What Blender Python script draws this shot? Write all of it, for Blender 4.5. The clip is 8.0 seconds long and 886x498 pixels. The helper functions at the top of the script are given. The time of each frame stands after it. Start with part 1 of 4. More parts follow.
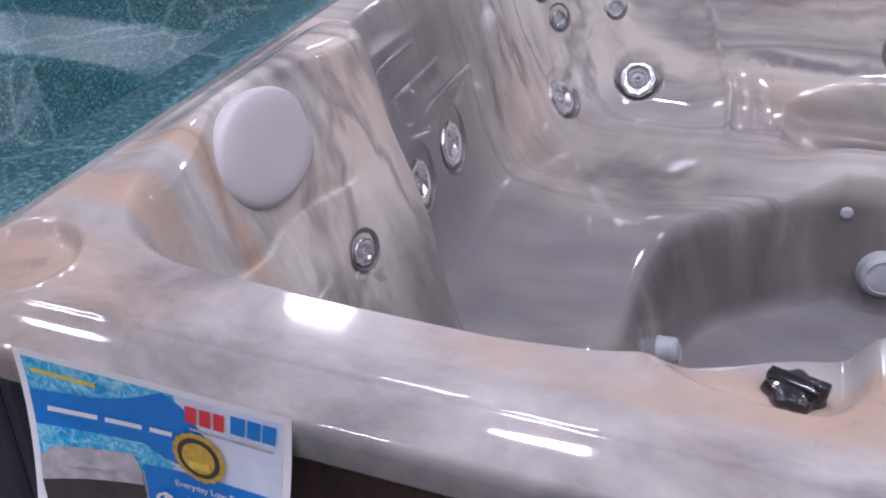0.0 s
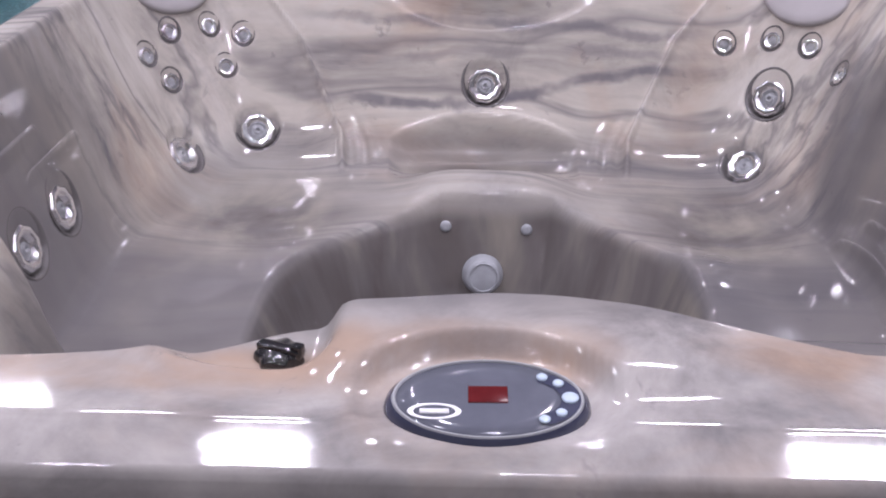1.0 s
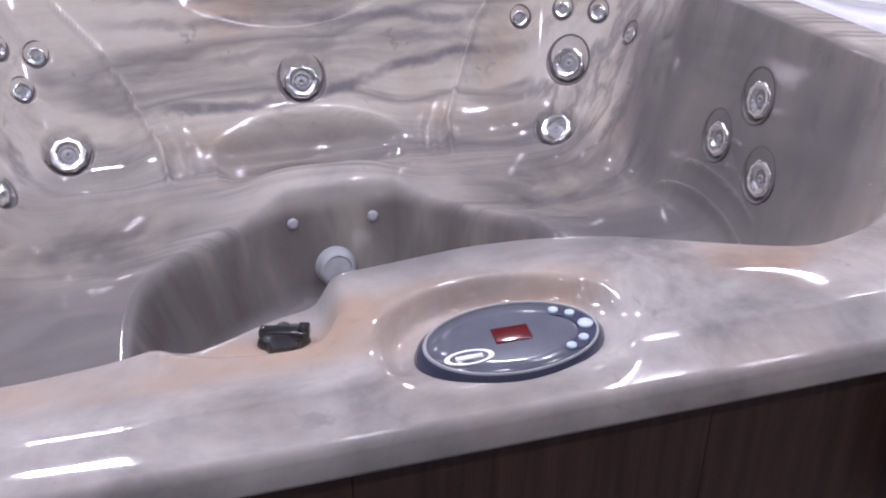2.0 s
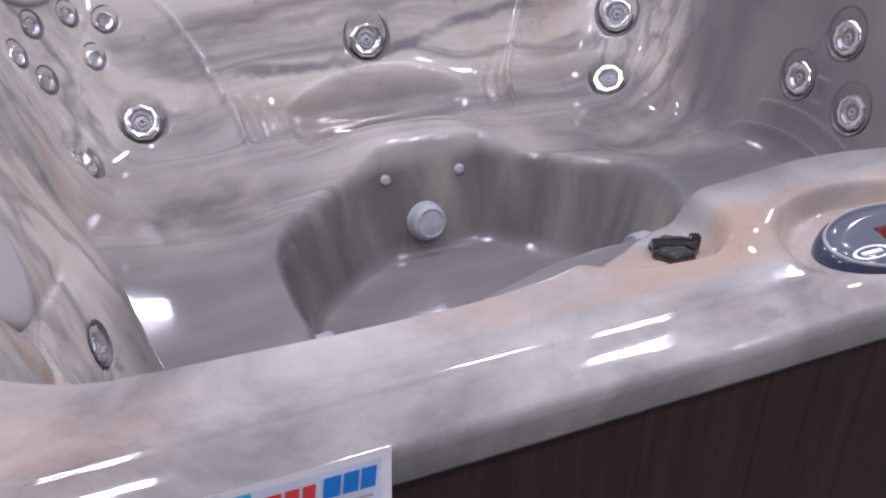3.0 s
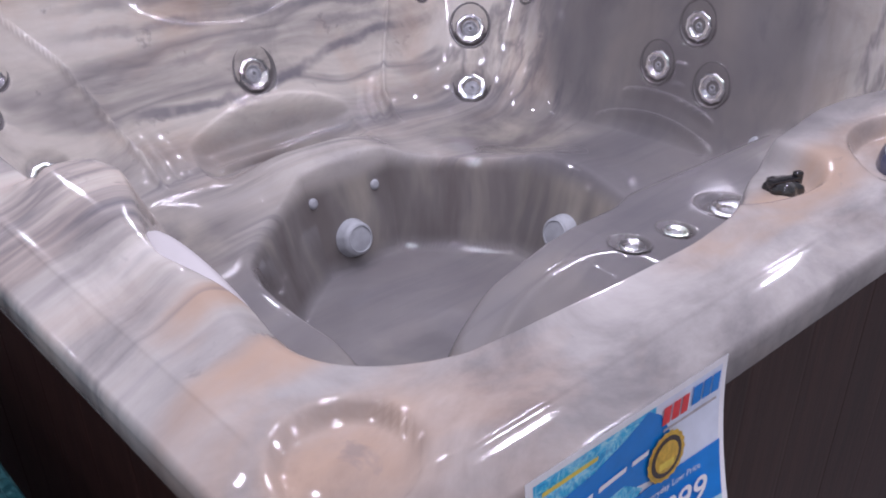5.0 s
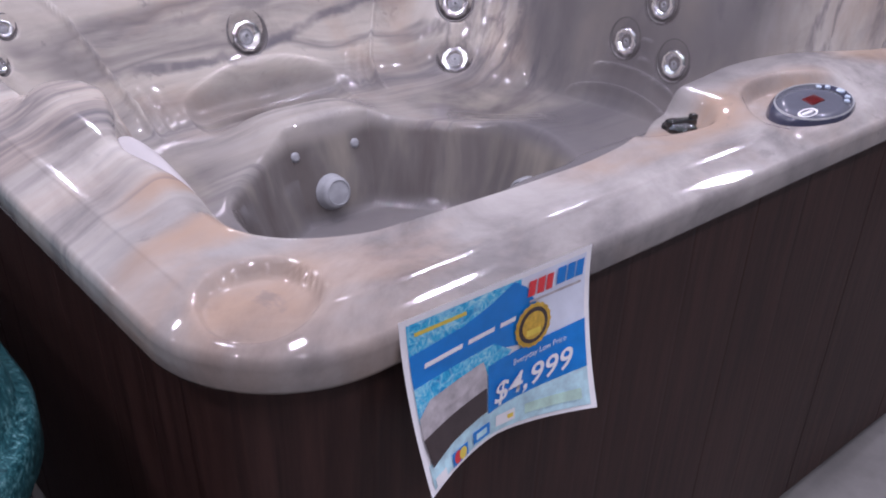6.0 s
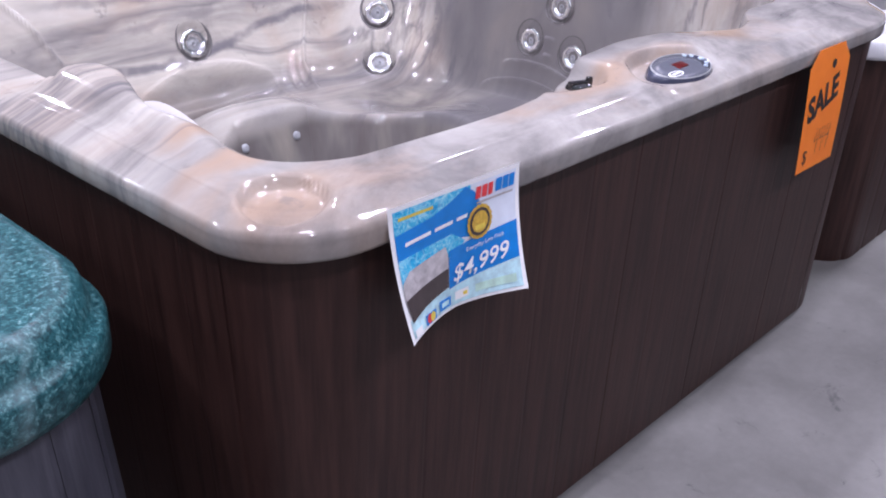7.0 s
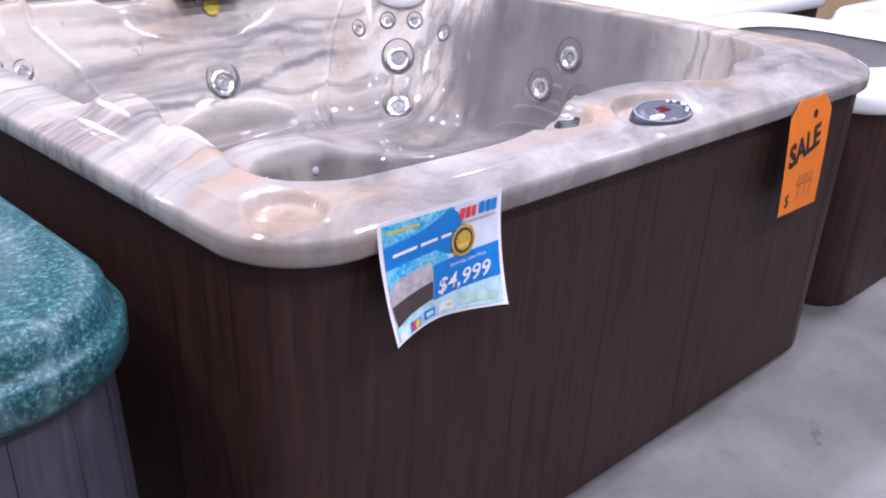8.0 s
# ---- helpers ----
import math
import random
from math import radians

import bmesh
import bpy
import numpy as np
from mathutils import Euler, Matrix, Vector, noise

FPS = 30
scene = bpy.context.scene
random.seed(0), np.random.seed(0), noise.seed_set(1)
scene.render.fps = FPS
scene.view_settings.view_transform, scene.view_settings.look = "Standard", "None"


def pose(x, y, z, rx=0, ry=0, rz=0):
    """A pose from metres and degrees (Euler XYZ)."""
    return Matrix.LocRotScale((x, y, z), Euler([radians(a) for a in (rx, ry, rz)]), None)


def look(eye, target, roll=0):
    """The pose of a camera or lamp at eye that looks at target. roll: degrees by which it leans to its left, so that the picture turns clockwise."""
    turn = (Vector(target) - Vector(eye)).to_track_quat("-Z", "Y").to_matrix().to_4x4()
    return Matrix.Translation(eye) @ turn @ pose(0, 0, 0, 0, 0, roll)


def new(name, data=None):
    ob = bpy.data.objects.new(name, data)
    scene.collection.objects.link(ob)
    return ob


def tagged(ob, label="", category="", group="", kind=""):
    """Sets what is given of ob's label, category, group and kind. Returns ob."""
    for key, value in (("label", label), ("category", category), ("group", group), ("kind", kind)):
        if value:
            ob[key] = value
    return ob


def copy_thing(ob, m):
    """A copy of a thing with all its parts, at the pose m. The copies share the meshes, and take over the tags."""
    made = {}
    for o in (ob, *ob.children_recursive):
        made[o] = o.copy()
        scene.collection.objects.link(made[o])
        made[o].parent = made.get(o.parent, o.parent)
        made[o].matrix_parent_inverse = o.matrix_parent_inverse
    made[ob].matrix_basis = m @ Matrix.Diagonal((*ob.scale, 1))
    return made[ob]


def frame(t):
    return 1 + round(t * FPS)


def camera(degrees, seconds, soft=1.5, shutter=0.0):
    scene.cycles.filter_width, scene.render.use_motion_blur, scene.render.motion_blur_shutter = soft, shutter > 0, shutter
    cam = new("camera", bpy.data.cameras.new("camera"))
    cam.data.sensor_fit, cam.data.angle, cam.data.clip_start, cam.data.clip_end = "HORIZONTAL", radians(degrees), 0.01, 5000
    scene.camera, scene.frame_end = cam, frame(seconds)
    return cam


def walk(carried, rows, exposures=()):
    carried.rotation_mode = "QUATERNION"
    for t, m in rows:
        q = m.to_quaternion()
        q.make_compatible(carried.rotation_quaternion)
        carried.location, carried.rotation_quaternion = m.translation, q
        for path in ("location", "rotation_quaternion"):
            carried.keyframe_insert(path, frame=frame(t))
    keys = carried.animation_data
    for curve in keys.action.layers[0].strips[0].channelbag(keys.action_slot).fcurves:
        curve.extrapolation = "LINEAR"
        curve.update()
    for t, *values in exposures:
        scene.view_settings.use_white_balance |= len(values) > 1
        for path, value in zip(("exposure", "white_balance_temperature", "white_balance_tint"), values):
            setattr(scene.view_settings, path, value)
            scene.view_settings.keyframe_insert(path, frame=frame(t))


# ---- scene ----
cam = camera(50.1, 8.0, soft=1.95)
PATH = [
    (0, (0.739, -0.499, 1.349), (0.166, 1.101, 0.296), -0.2),
    (0.5, (0.878, -0.559, 1.372), (0.497, 1.157, 0.417), 0.3),
    (1, (0.97, -0.621, 1.381), (0.953, 1.145, 0.443), 0.9),
    (1.2, (0.958, -0.651, 1.37), (1.125, 1.106, 0.43), 1.0),
    (2.3, (0.611, -0.609, 1.343), (1.115, 1.093, 0.421), -0.7),
    (2.5, (0.51, -0.574, 1.335), (1.03, 1.108, 0.388), -0.4),
    (3, (0.263, -0.533, 1.323), (0.952, 1.072, 0.349), -0.2),
    (3.5, (0.095, -0.417, 1.308), (0.928, 1.139, 0.368), -1.2),
    (4, (-0.025, -0.319, 1.32), (0.967, 1.151, 0.395), -0.7),
    (4.5, (-0.171, -0.339, 1.329), (0.894, 1.081, 0.406), -2.0),
    (4.7, (-0.205, -0.354, 1.332), (0.931, 1.001, 0.399), -1.4),
    (5.8, (-0.248, -0.539, 1.329), (0.956, 0.772, 0.418), -0.3),
    (6, (-0.276, -0.602, 1.323), (0.881, 0.736, 0.39), 1.1),
    (6.5, (-0.396, -0.742, 1.333), (0.819, 0.557, 0.419), 2.9),
    (7, (-0.581, -0.828, 1.349), (0.727, 0.399, 0.464), 1.2),
    (7.5, (-0.646, -0.908, 1.369), (0.689, 0.368, 0.601), 1.4),
    (8, (-0.647, -0.981, 1.365), (0.65, 0.32, 0.575), 2.2),
]
EXPOSURE = [(0, 0.15, 6480, 10), (1, 0.2, 6800, 10), (2.5, 0.16, 6550, 9), (3.5, 0.24, 6560, 9.5), (4.5, 0.18, 6550, 10), (6, 0.21, 6600, 13), (6.5, 0.32, 6450, 11),
            (7, 0.72, 6450, 10), (7.5, 0.93, 6450, 9.5), (8, 0.98, 6450, 9.5)]
walk(cam, [(t, look(eye, target, roll)) for t, eye, target, roll in PATH], EXPOSURE)

# ---- light ----
world = bpy.data.worlds.new("hall_air")
scene.world = world
world.use_nodes = True
world.node_tree.nodes["Background"].inputs[0].default_value = (0.91, 0.87, 1.0, 1)
world.node_tree.nodes["Background"].inputs[1].default_value = 0.05
CEIL = 4.5
LAMPS = [(x, y) for y, xs in ((-3.1, (-3.9, -1.2, 1.5, 4.2)), (-0.24, (-2.54, 0.11, 2.78, 5.45)), (1.5, (-0.6, 2.1)),
                              (3.60, (-4.6, -1.75, 5.25)), (7.4, (-3.0, 0.6, 4.4))) for x in xs]
TUBE_W, TUBE_GAP, LAMP_L, LAMP_WATTS = 0.055, 0.058, 0.42, 23.0


# ---- node helpers ----
def shader(name, rough=0.5, metal=0.0, coat=0.0, spec=0.5):
    m = bpy.data.materials.new(name)
    m.use_nodes = True
    nt = m.node_tree
    b = nt.nodes["Principled BSDF"]
    b.inputs["Roughness"].default_value = rough
    b.inputs["Metallic"].default_value = metal
    b.inputs["Coat Weight"].default_value = coat
    b.inputs["Coat Roughness"].default_value = 0.04
    b.inputs["Specular IOR Level"].default_value = spec
    return m, nt, b


def node(nt, kind, **vals):
    n = nt.nodes.new(kind)
    for k, v in vals.items():
        n.inputs[k].default_value = v
    return n


def coords(nt, scale=(1, 1, 1), rot=(0, 0, 0), which="Object"):
    tc = nt.nodes.new("ShaderNodeTexCoord")
    mp = nt.nodes.new("ShaderNodeMapping")
    mp.inputs["Scale"].default_value = scale
    mp.inputs["Rotation"].default_value = rot
    nt.links.new(tc.outputs[which], mp.inputs["Vector"])
    return mp.outputs["Vector"]


def noise_tex(nt, vec, scale, detail=4, rough=0.55, distort=0.0):
    n = node(nt, "ShaderNodeTexNoise", Scale=scale, Detail=detail, Roughness=rough, Distortion=distort)
    nt.links.new(vec, n.inputs["Vector"])
    return n.outputs["Fac"]


def ramp(nt, fac, stops):
    r = nt.nodes.new("ShaderNodeValToRGB")
    els = r.color_ramp.elements
    while len(els) < len(stops):
        els.new(0.5)
    for e, (p, c) in zip(els, stops):
        e.position = p
        e.color = (*c, 1) if len(c) == 3 else c
    nt.links.new(fac, r.inputs["Fac"])
    return r.outputs["Color"]


def mix(nt, fac, a, b, mode="MIX"):
    n = nt.nodes.new("ShaderNodeMix")
    n.data_type, n.blend_type = "RGBA", mode
    for sock, v in ((n.inputs[0], fac), (n.inputs[6], a), (n.inputs[7], b)):
        if isinstance(v, (int, float)):
            sock.default_value = v
        elif isinstance(v, tuple):
            sock.default_value = (*v, 1)
        else:
            nt.links.new(v, sock)
    return n.outputs[2]


def bump(nt, b, height, strength=0.2, dist=0.002):
    n = node(nt, "ShaderNodeBump", Strength=strength, Distance=dist)
    nt.links.new(height, n.inputs["Height"])
    nt.links.new(n.outputs["Normal"], b.inputs["Normal"])


def simple(name, col, rough=0.5, metal=0.0, vary=0.12, scale=30, coat=0.0, relief=0.1):
    """A paint or plastic with slight colour change, grain and relief."""
    m, nt, b = shader(name, rough, metal, coat)
    v = coords(nt)
    f = noise_tex(nt, v, scale, 5)
    dark = tuple(c * (1 - vary) for c in col)
    light = tuple(min(1, c * (1 + vary)) for c in col)
    nt.links.new(ramp(nt, f, [(0.3, dark), (0.7, light)]), b.inputs["Base Color"])
    if relief:
        bump(nt, b, noise_tex(nt, v, scale * 6, 3), relief, 0.001)
    return m


# ---- materials ----
def acrylic_marble():
    """Streaked beige, tan and grey sheet; plain grey across its middle and low in the basin."""
    m, nt, b = shader("marbled_acrylic", 0.055, 0, 0.0)
    warp = coords(nt, (1.0, 1.0, 1.0))
    wn = node(nt, "ShaderNodeTexNoise", Scale=1.5, Detail=2.0)
    nt.links.new(warp, wn.inputs["Vector"])
    wn2 = node(nt, "ShaderNodeTexNoise", Scale=9.0, Detail=4.0)
    nt.links.new(warp, wn2.inputs["Vector"])
    off = nt.nodes.new("ShaderNodeVectorMath")
    off.operation = "MULTIPLY_ADD"
    off.inputs[1].default_value = (0.3, 0.16, 0.12)
    nt.links.new(wn.outputs["Color"], off.inputs[0])
    nt.links.new(warp, off.inputs[2])

    def stretched(scale, loc=(0, 0, 0)):
        mp = nt.nodes.new("ShaderNodeMapping")
        mp.inputs["Scale"].default_value = scale
        mp.inputs["Location"].default_value = loc
        nt.links.new(off.outputs[0], mp.inputs["Vector"])
        return mp.outputs["Vector"]

    s = stretched((0.55, 8.0, 2.4))
    streak = noise_tex(nt, s, 1.5, 6, 0.6, 0.15)
    base = ramp(nt, streak, [(0.29, (0.17, 0.165, 0.18)), (0.38, (0.40, 0.375, 0.34)), (0.50, (0.55, 0.515, 0.455)), (0.70, (0.68, 0.655, 0.605))])
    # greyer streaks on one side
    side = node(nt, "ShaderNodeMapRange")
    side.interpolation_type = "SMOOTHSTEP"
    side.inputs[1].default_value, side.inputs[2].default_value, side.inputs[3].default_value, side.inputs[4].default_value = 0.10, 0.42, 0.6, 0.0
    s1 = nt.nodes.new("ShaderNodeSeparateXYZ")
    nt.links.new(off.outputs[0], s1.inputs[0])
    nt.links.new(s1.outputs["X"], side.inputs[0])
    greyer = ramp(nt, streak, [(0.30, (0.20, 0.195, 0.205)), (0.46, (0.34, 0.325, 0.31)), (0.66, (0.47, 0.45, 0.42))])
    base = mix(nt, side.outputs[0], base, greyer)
    # towards the front edge the streaks break up into clouds
    blot = noise_tex(nt, stretched((3.2, 4.4, 2.6), (2, 4, 6)), 1.5, 6, 0.62, 0.5)
    blots = ramp(nt, blot, [(0.28, (0.15, 0.145, 0.15)), (0.42, (0.28, 0.268, 0.26)), (0.56, (0.41, 0.392, 0.372)), (0.74, (0.55, 0.53, 0.505))])
    fy = node(nt, "ShaderNodeMapRange")
    fy.interpolation_type = "SMOOTHSTEP"
    fy.inputs[1].default_value, fy.inputs[2].default_value, fy.inputs[3].default_value, fy.inputs[4].default_value = 0.22, 0.52, 1.0, 0.0
    s0 = nt.nodes.new("ShaderNodeSeparateXYZ")
    nt.links.new(off.outputs[0], s0.inputs[0])
    nt.links.new(s0.outputs["Y"], fy.inputs[0])
    paler = node(nt, "ShaderNodeMapRange")
    for k, v in ((1, 0.30), (2, 1.0), (3, 0.80), (4, 1.0)):
        paler.inputs[k].default_value = v
    nt.links.new(s0.outputs["X"], paler.inputs[0])
    blots = mix(nt, 1.0, blots, paler.outputs[0], "MULTIPLY")
    base = mix(nt, fy.outputs[0], base, blots)
    tan = noise_tex(nt, stretched((2.4, 3.6, 2.0), (5, 2, 1)), 1.0, 5, 0.6, 0.4)
    tan_f = ramp(nt, tan, [(0.50, (0, 0, 0)), (0.66, (0.85, 0.85, 0.85))])
    tan_y = node(nt, "ShaderNodeMapRange")
    tan_y.inputs[1].default_value, tan_y.inputs[2].default_value, tan_y.inputs[3].default_value, tan_y.inputs[4].default_value = 0.3, 0.8, 0.45, 0.5
    sy = nt.nodes.new("ShaderNodeSeparateXYZ")
    nt.links.new(off.outputs[0], sy.inputs[0])
    nt.links.new(sy.outputs["Y"], tan_y.inputs[0])
    base = mix(nt, mix(nt, 1.0, tan_f, tan_y.outputs[0], "MULTIPLY"), base, (0.50, 0.36, 0.26))
    # tan and rosy stains along the rim: centre and half-axes of each
    stain = None
    for cx, cy, rx, ry in ((.80, .110, .17, .060), (.63, .085, .15, .035), (1.0, .115, .15, .055), (.14, .225, .17, .040), (.16, .33, .12, .025), (.098, .092, .078, .078), (1.30, .12, .10, .05)):
        d = node(nt, "ShaderNodeVectorMath")
        d.operation = "MULTIPLY_ADD"
        d.inputs[1].default_value = (1 / rx, 1 / ry, 0)
        d.inputs[2].default_value = ((-cx - .05) / rx, (-cy - .030) / ry, 0)
        sm = node(nt, "ShaderNodeVectorMath")
        sm.operation = "MULTIPLY_ADD"
        sm.inputs[1].default_value = (.10, .06, 0)
        nt.links.new(wn2.outputs["Color"], sm.inputs[0])
        nt.links.new(warp, sm.inputs[2])
        nt.links.new(sm.outputs[0], d.inputs[0])
        ln = node(nt, "ShaderNodeVectorMath")
        ln.operation = "LENGTH"
        nt.links.new(d.outputs[0], ln.inputs[0])
        mr = node(nt, "ShaderNodeMapRange")
        mr.interpolation_type = "SMOOTHSTEP"
        mr.inputs[1].default_value, mr.inputs[2].default_value, mr.inputs[3].default_value, mr.inputs[4].default_value = 0.35, 1.15, 1.0, 0.0
        nt.links.new(ln.outputs["Value"], mr.inputs[0])
        if stain is None:
            stain = mr.outputs[0]
        else:
            mx = node(nt, "ShaderNodeMath")
            mx.operation = "MAXIMUM"
            nt.links.new(stain, mx.inputs[0])
            nt.links.new(mr.outputs[0], mx.inputs[1])
            stain = mx.outputs[0]
    patchy = ramp(nt, noise_tex(nt, stretched((4, 7, 4), (8, 3, 2)), 2.0, 5, 0.6, 0.3), [(0.30, (0.30, 0.30, 0.30)), (0.60, (0.9, 0.9, 0.9))])
    base = mix(nt, mix(nt, 1.0, patchy, stain, "MULTIPLY"), base, (0.40, 0.296, 0.222))
    vein = noise_tex(nt, stretched((0.30, 3.4, 1.3), (3.1, 1.7, 0.4)), 1.3, 5, 0.55, 0.2)
    inner = ramp(nt, fy.outputs[0], [(0.0, (1, 1, 1)), (0.75, (0, 0, 0))])
    veins = ramp(nt, vein, [(0.47, (0, 0, 0)), (0.497, (0.6, 0.6, 0.6)), (0.535, (0, 0, 0))])
    base = mix(nt, mix(nt, 1.0, veins, inner, "MULTIPLY"), base, (0.15, 0.145, 0.16))
    cloud = noise_tex(nt, warp, 5.5, 6, 0.62, 0.5)
    base = mix(nt, 0.75, base, ramp(nt, cloud, [(0.30, (0.62, 0.62, 0.64)), (0.46, (0.90, 0.89, 0.89)), (0.66, (1.0, 1.0, 1.0))]), "MULTIPLY")
    spots = noise_tex(nt, warp, 16.0, 4, 0.6, 0.4)
    base = mix(nt, ramp(nt, spots, [(0.655, (0, 0, 0)), (0.72, (0.45, 0.45, 0.45))]), base, (0.17, 0.16, 0.165))
    sep = nt.nodes.new("ShaderNodeSeparateXYZ")
    wob = nt.nodes.new("ShaderNodeVectorMath")
    wob.operation = "MULTIPLY_ADD"
    wob.inputs[1].default_value = (0.12, 0.12, 0)
    nt.links.new(wn.outputs["Color"], wob.inputs[0])
    nt.links.new(warp, wob.inputs[2])
    nt.links.new(wob.outputs[0], sep.inputs[0])
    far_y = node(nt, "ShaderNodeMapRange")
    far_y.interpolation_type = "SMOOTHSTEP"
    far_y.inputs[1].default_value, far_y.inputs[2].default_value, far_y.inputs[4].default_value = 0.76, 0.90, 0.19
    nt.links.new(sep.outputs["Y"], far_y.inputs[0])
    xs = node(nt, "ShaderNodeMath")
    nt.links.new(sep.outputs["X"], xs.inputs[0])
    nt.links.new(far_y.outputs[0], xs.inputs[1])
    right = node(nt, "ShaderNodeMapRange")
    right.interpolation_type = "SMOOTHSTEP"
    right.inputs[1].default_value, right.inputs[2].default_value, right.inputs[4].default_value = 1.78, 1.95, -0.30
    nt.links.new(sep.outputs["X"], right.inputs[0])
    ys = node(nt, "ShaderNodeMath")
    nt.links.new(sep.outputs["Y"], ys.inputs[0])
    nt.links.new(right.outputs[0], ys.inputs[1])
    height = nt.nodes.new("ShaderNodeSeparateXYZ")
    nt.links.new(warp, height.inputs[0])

    def fade(src, lo, hi, top=1.0):
        r = node(nt, "ShaderNodeMapRange")
        r.interpolation_type = "SMOOTHSTEP"
        r.inputs[1].default_value, r.inputs[2].default_value, r.inputs[4].default_value = lo, hi, top
        nt.links.new(src, r.inputs[0])
        return r.outputs[0]

    def joined(op, p, q):
        n = node(nt, "ShaderNodeMath")
        n.operation = op
        nt.links.new(p, n.inputs[0])
        nt.links.new(q, n.inputs[1])
        return n.outputs[0]

    # grey by height too: half as strong on the rear seats, whole on the floor of the foot well
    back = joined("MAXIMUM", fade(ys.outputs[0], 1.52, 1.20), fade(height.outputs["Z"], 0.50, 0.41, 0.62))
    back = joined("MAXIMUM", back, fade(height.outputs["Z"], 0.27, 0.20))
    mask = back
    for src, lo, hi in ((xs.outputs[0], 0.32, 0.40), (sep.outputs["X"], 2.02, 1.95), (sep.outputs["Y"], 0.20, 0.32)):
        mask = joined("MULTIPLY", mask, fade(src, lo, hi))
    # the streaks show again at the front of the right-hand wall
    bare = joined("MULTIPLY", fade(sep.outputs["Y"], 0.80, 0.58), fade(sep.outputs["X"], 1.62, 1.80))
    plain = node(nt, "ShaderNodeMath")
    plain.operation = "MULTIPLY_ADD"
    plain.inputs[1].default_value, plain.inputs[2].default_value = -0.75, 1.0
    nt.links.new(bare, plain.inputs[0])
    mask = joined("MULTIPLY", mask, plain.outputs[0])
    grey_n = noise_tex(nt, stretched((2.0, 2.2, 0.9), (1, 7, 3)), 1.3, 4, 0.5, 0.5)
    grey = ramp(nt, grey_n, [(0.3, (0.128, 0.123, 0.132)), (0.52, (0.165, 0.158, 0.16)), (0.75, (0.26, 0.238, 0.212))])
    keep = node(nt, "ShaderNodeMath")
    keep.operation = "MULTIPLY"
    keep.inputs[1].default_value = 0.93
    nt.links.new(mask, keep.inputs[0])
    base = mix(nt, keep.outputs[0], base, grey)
    # one long dark vein across the back, rising to one side
    so = nt.nodes.new("ShaderNodeSeparateXYZ")
    nt.links.new(warp, so.inputs[0])

    def maths(op, a, c):
        n = nt.nodes.new("ShaderNodeMath")
        n.operation = op
        for k, v in ((0, a), (1, c)):
            if isinstance(v, (int, float)):
                n.inputs[k].default_value = v
            else:
                nt.links.new(v, n.inputs[k])
        return n.outputs[0]

    def ease(v, lo, hi, a=0.0, c=1.0):
        n = node(nt, "ShaderNodeMapRange")
        n.interpolation_type = "SMOOTHSTEP"
        for k, q in ((1, lo), (2, hi), (3, a), (4, c)):
            n.inputs[k].default_value = q
        nt.links.new(v, n.inputs[0])
        return n.outputs[0]

    # brown upright streaks on the foot well walls, with some of the well's shade painted in
    well_streak = noise_tex(nt, stretched((4.6, 4.6, 0.5), (4, 1, 2)), 1.5, 4, 0.5, 0.2)
    shaded_streaks = ramp(nt, well_streak, [(0.30, (0.100, 0.086, 0.082)), (0.46, (0.155, 0.143, 0.138)), (0.58, (0.245, 0.226, 0.196)), (0.72, (0.33, 0.305, 0.26))])
    base = mix(nt, maths("MULTIPLY", ease(so.outputs["Z"], 0.41, 0.36, 0.0, 0.92), ease(so.outputs["Z"], 0.165, 0.21)), base, shaded_streaks)
    wave = maths("MULTIPLY", noise_tex(nt, warp, 5.0, 4, 0.6, 0.4), 0.075)
    for low, rise, x0, x1, deep in ((0.508, 0.085, 0.95, 1.6, 0.8), (0.60, 0.03, 0.4, 1.2, 0.35), (0.705, -0.02, 0.7, 1.5, 0.6), (0.765, 0.035, 0.6, 1.6, 0.5)):
        level = maths("ADD", ease(so.outputs["X"], x0, x1, low, low + rise), wave)
        gap = maths("ABSOLUTE", maths("SUBTRACT", so.outputs["Z"], level), 0.0)
        line = maths("MULTIPLY", ease(gap, 0.004, 0.021, deep, 0.0), ease(so.outputs["Y"], 1.66, 1.74))
        line = maths("MULTIPLY", line, maths("MULTIPLY", ease(so.outputs["X"], 0.45, 0.8), ease(so.outputs["X"], 1.75, 1.45)))
        line = maths("MULTIPLY", line, ease(noise_tex(nt, warp, 7.0, 3, 0.6, 0.2), 0.30, 0.55, 0.25, 1.0))
        base = mix(nt, line, base, (0.15, 0.145, 0.165))
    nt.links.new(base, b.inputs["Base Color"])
    bump(nt, b, noise_tex(nt, warp, 11, 2), 0.075, 0.004)
    return m


def wood_panel(name, dark, light, rough=0.45):
    m, nt, b = shader(name, rough, spec=0.26)
    v = coords(nt, (26, 26, 1.1))
    f = noise_tex(nt, v, 2.2, 7, 0.65, 0.2)
    info = nt.nodes.new("ShaderNodeObjectInfo")
    col = ramp(nt, f, [(0.32, dark), (0.62, light)])
    g = node(nt, "ShaderNodeMath")
    g.operation = "MULTIPLY_ADD"
    g.inputs[1].default_value, g.inputs[2].default_value = 0.08, 0.96
    nt.links.new(info.outputs["Random"], g.inputs[0])
    col = mix(nt, 1.0, col, g.outputs[0], "MULTIPLY")
    nt.links.new(col, b.inputs["Base Color"])
    bump(nt, b, f, 0.35, 0.002)
    return m


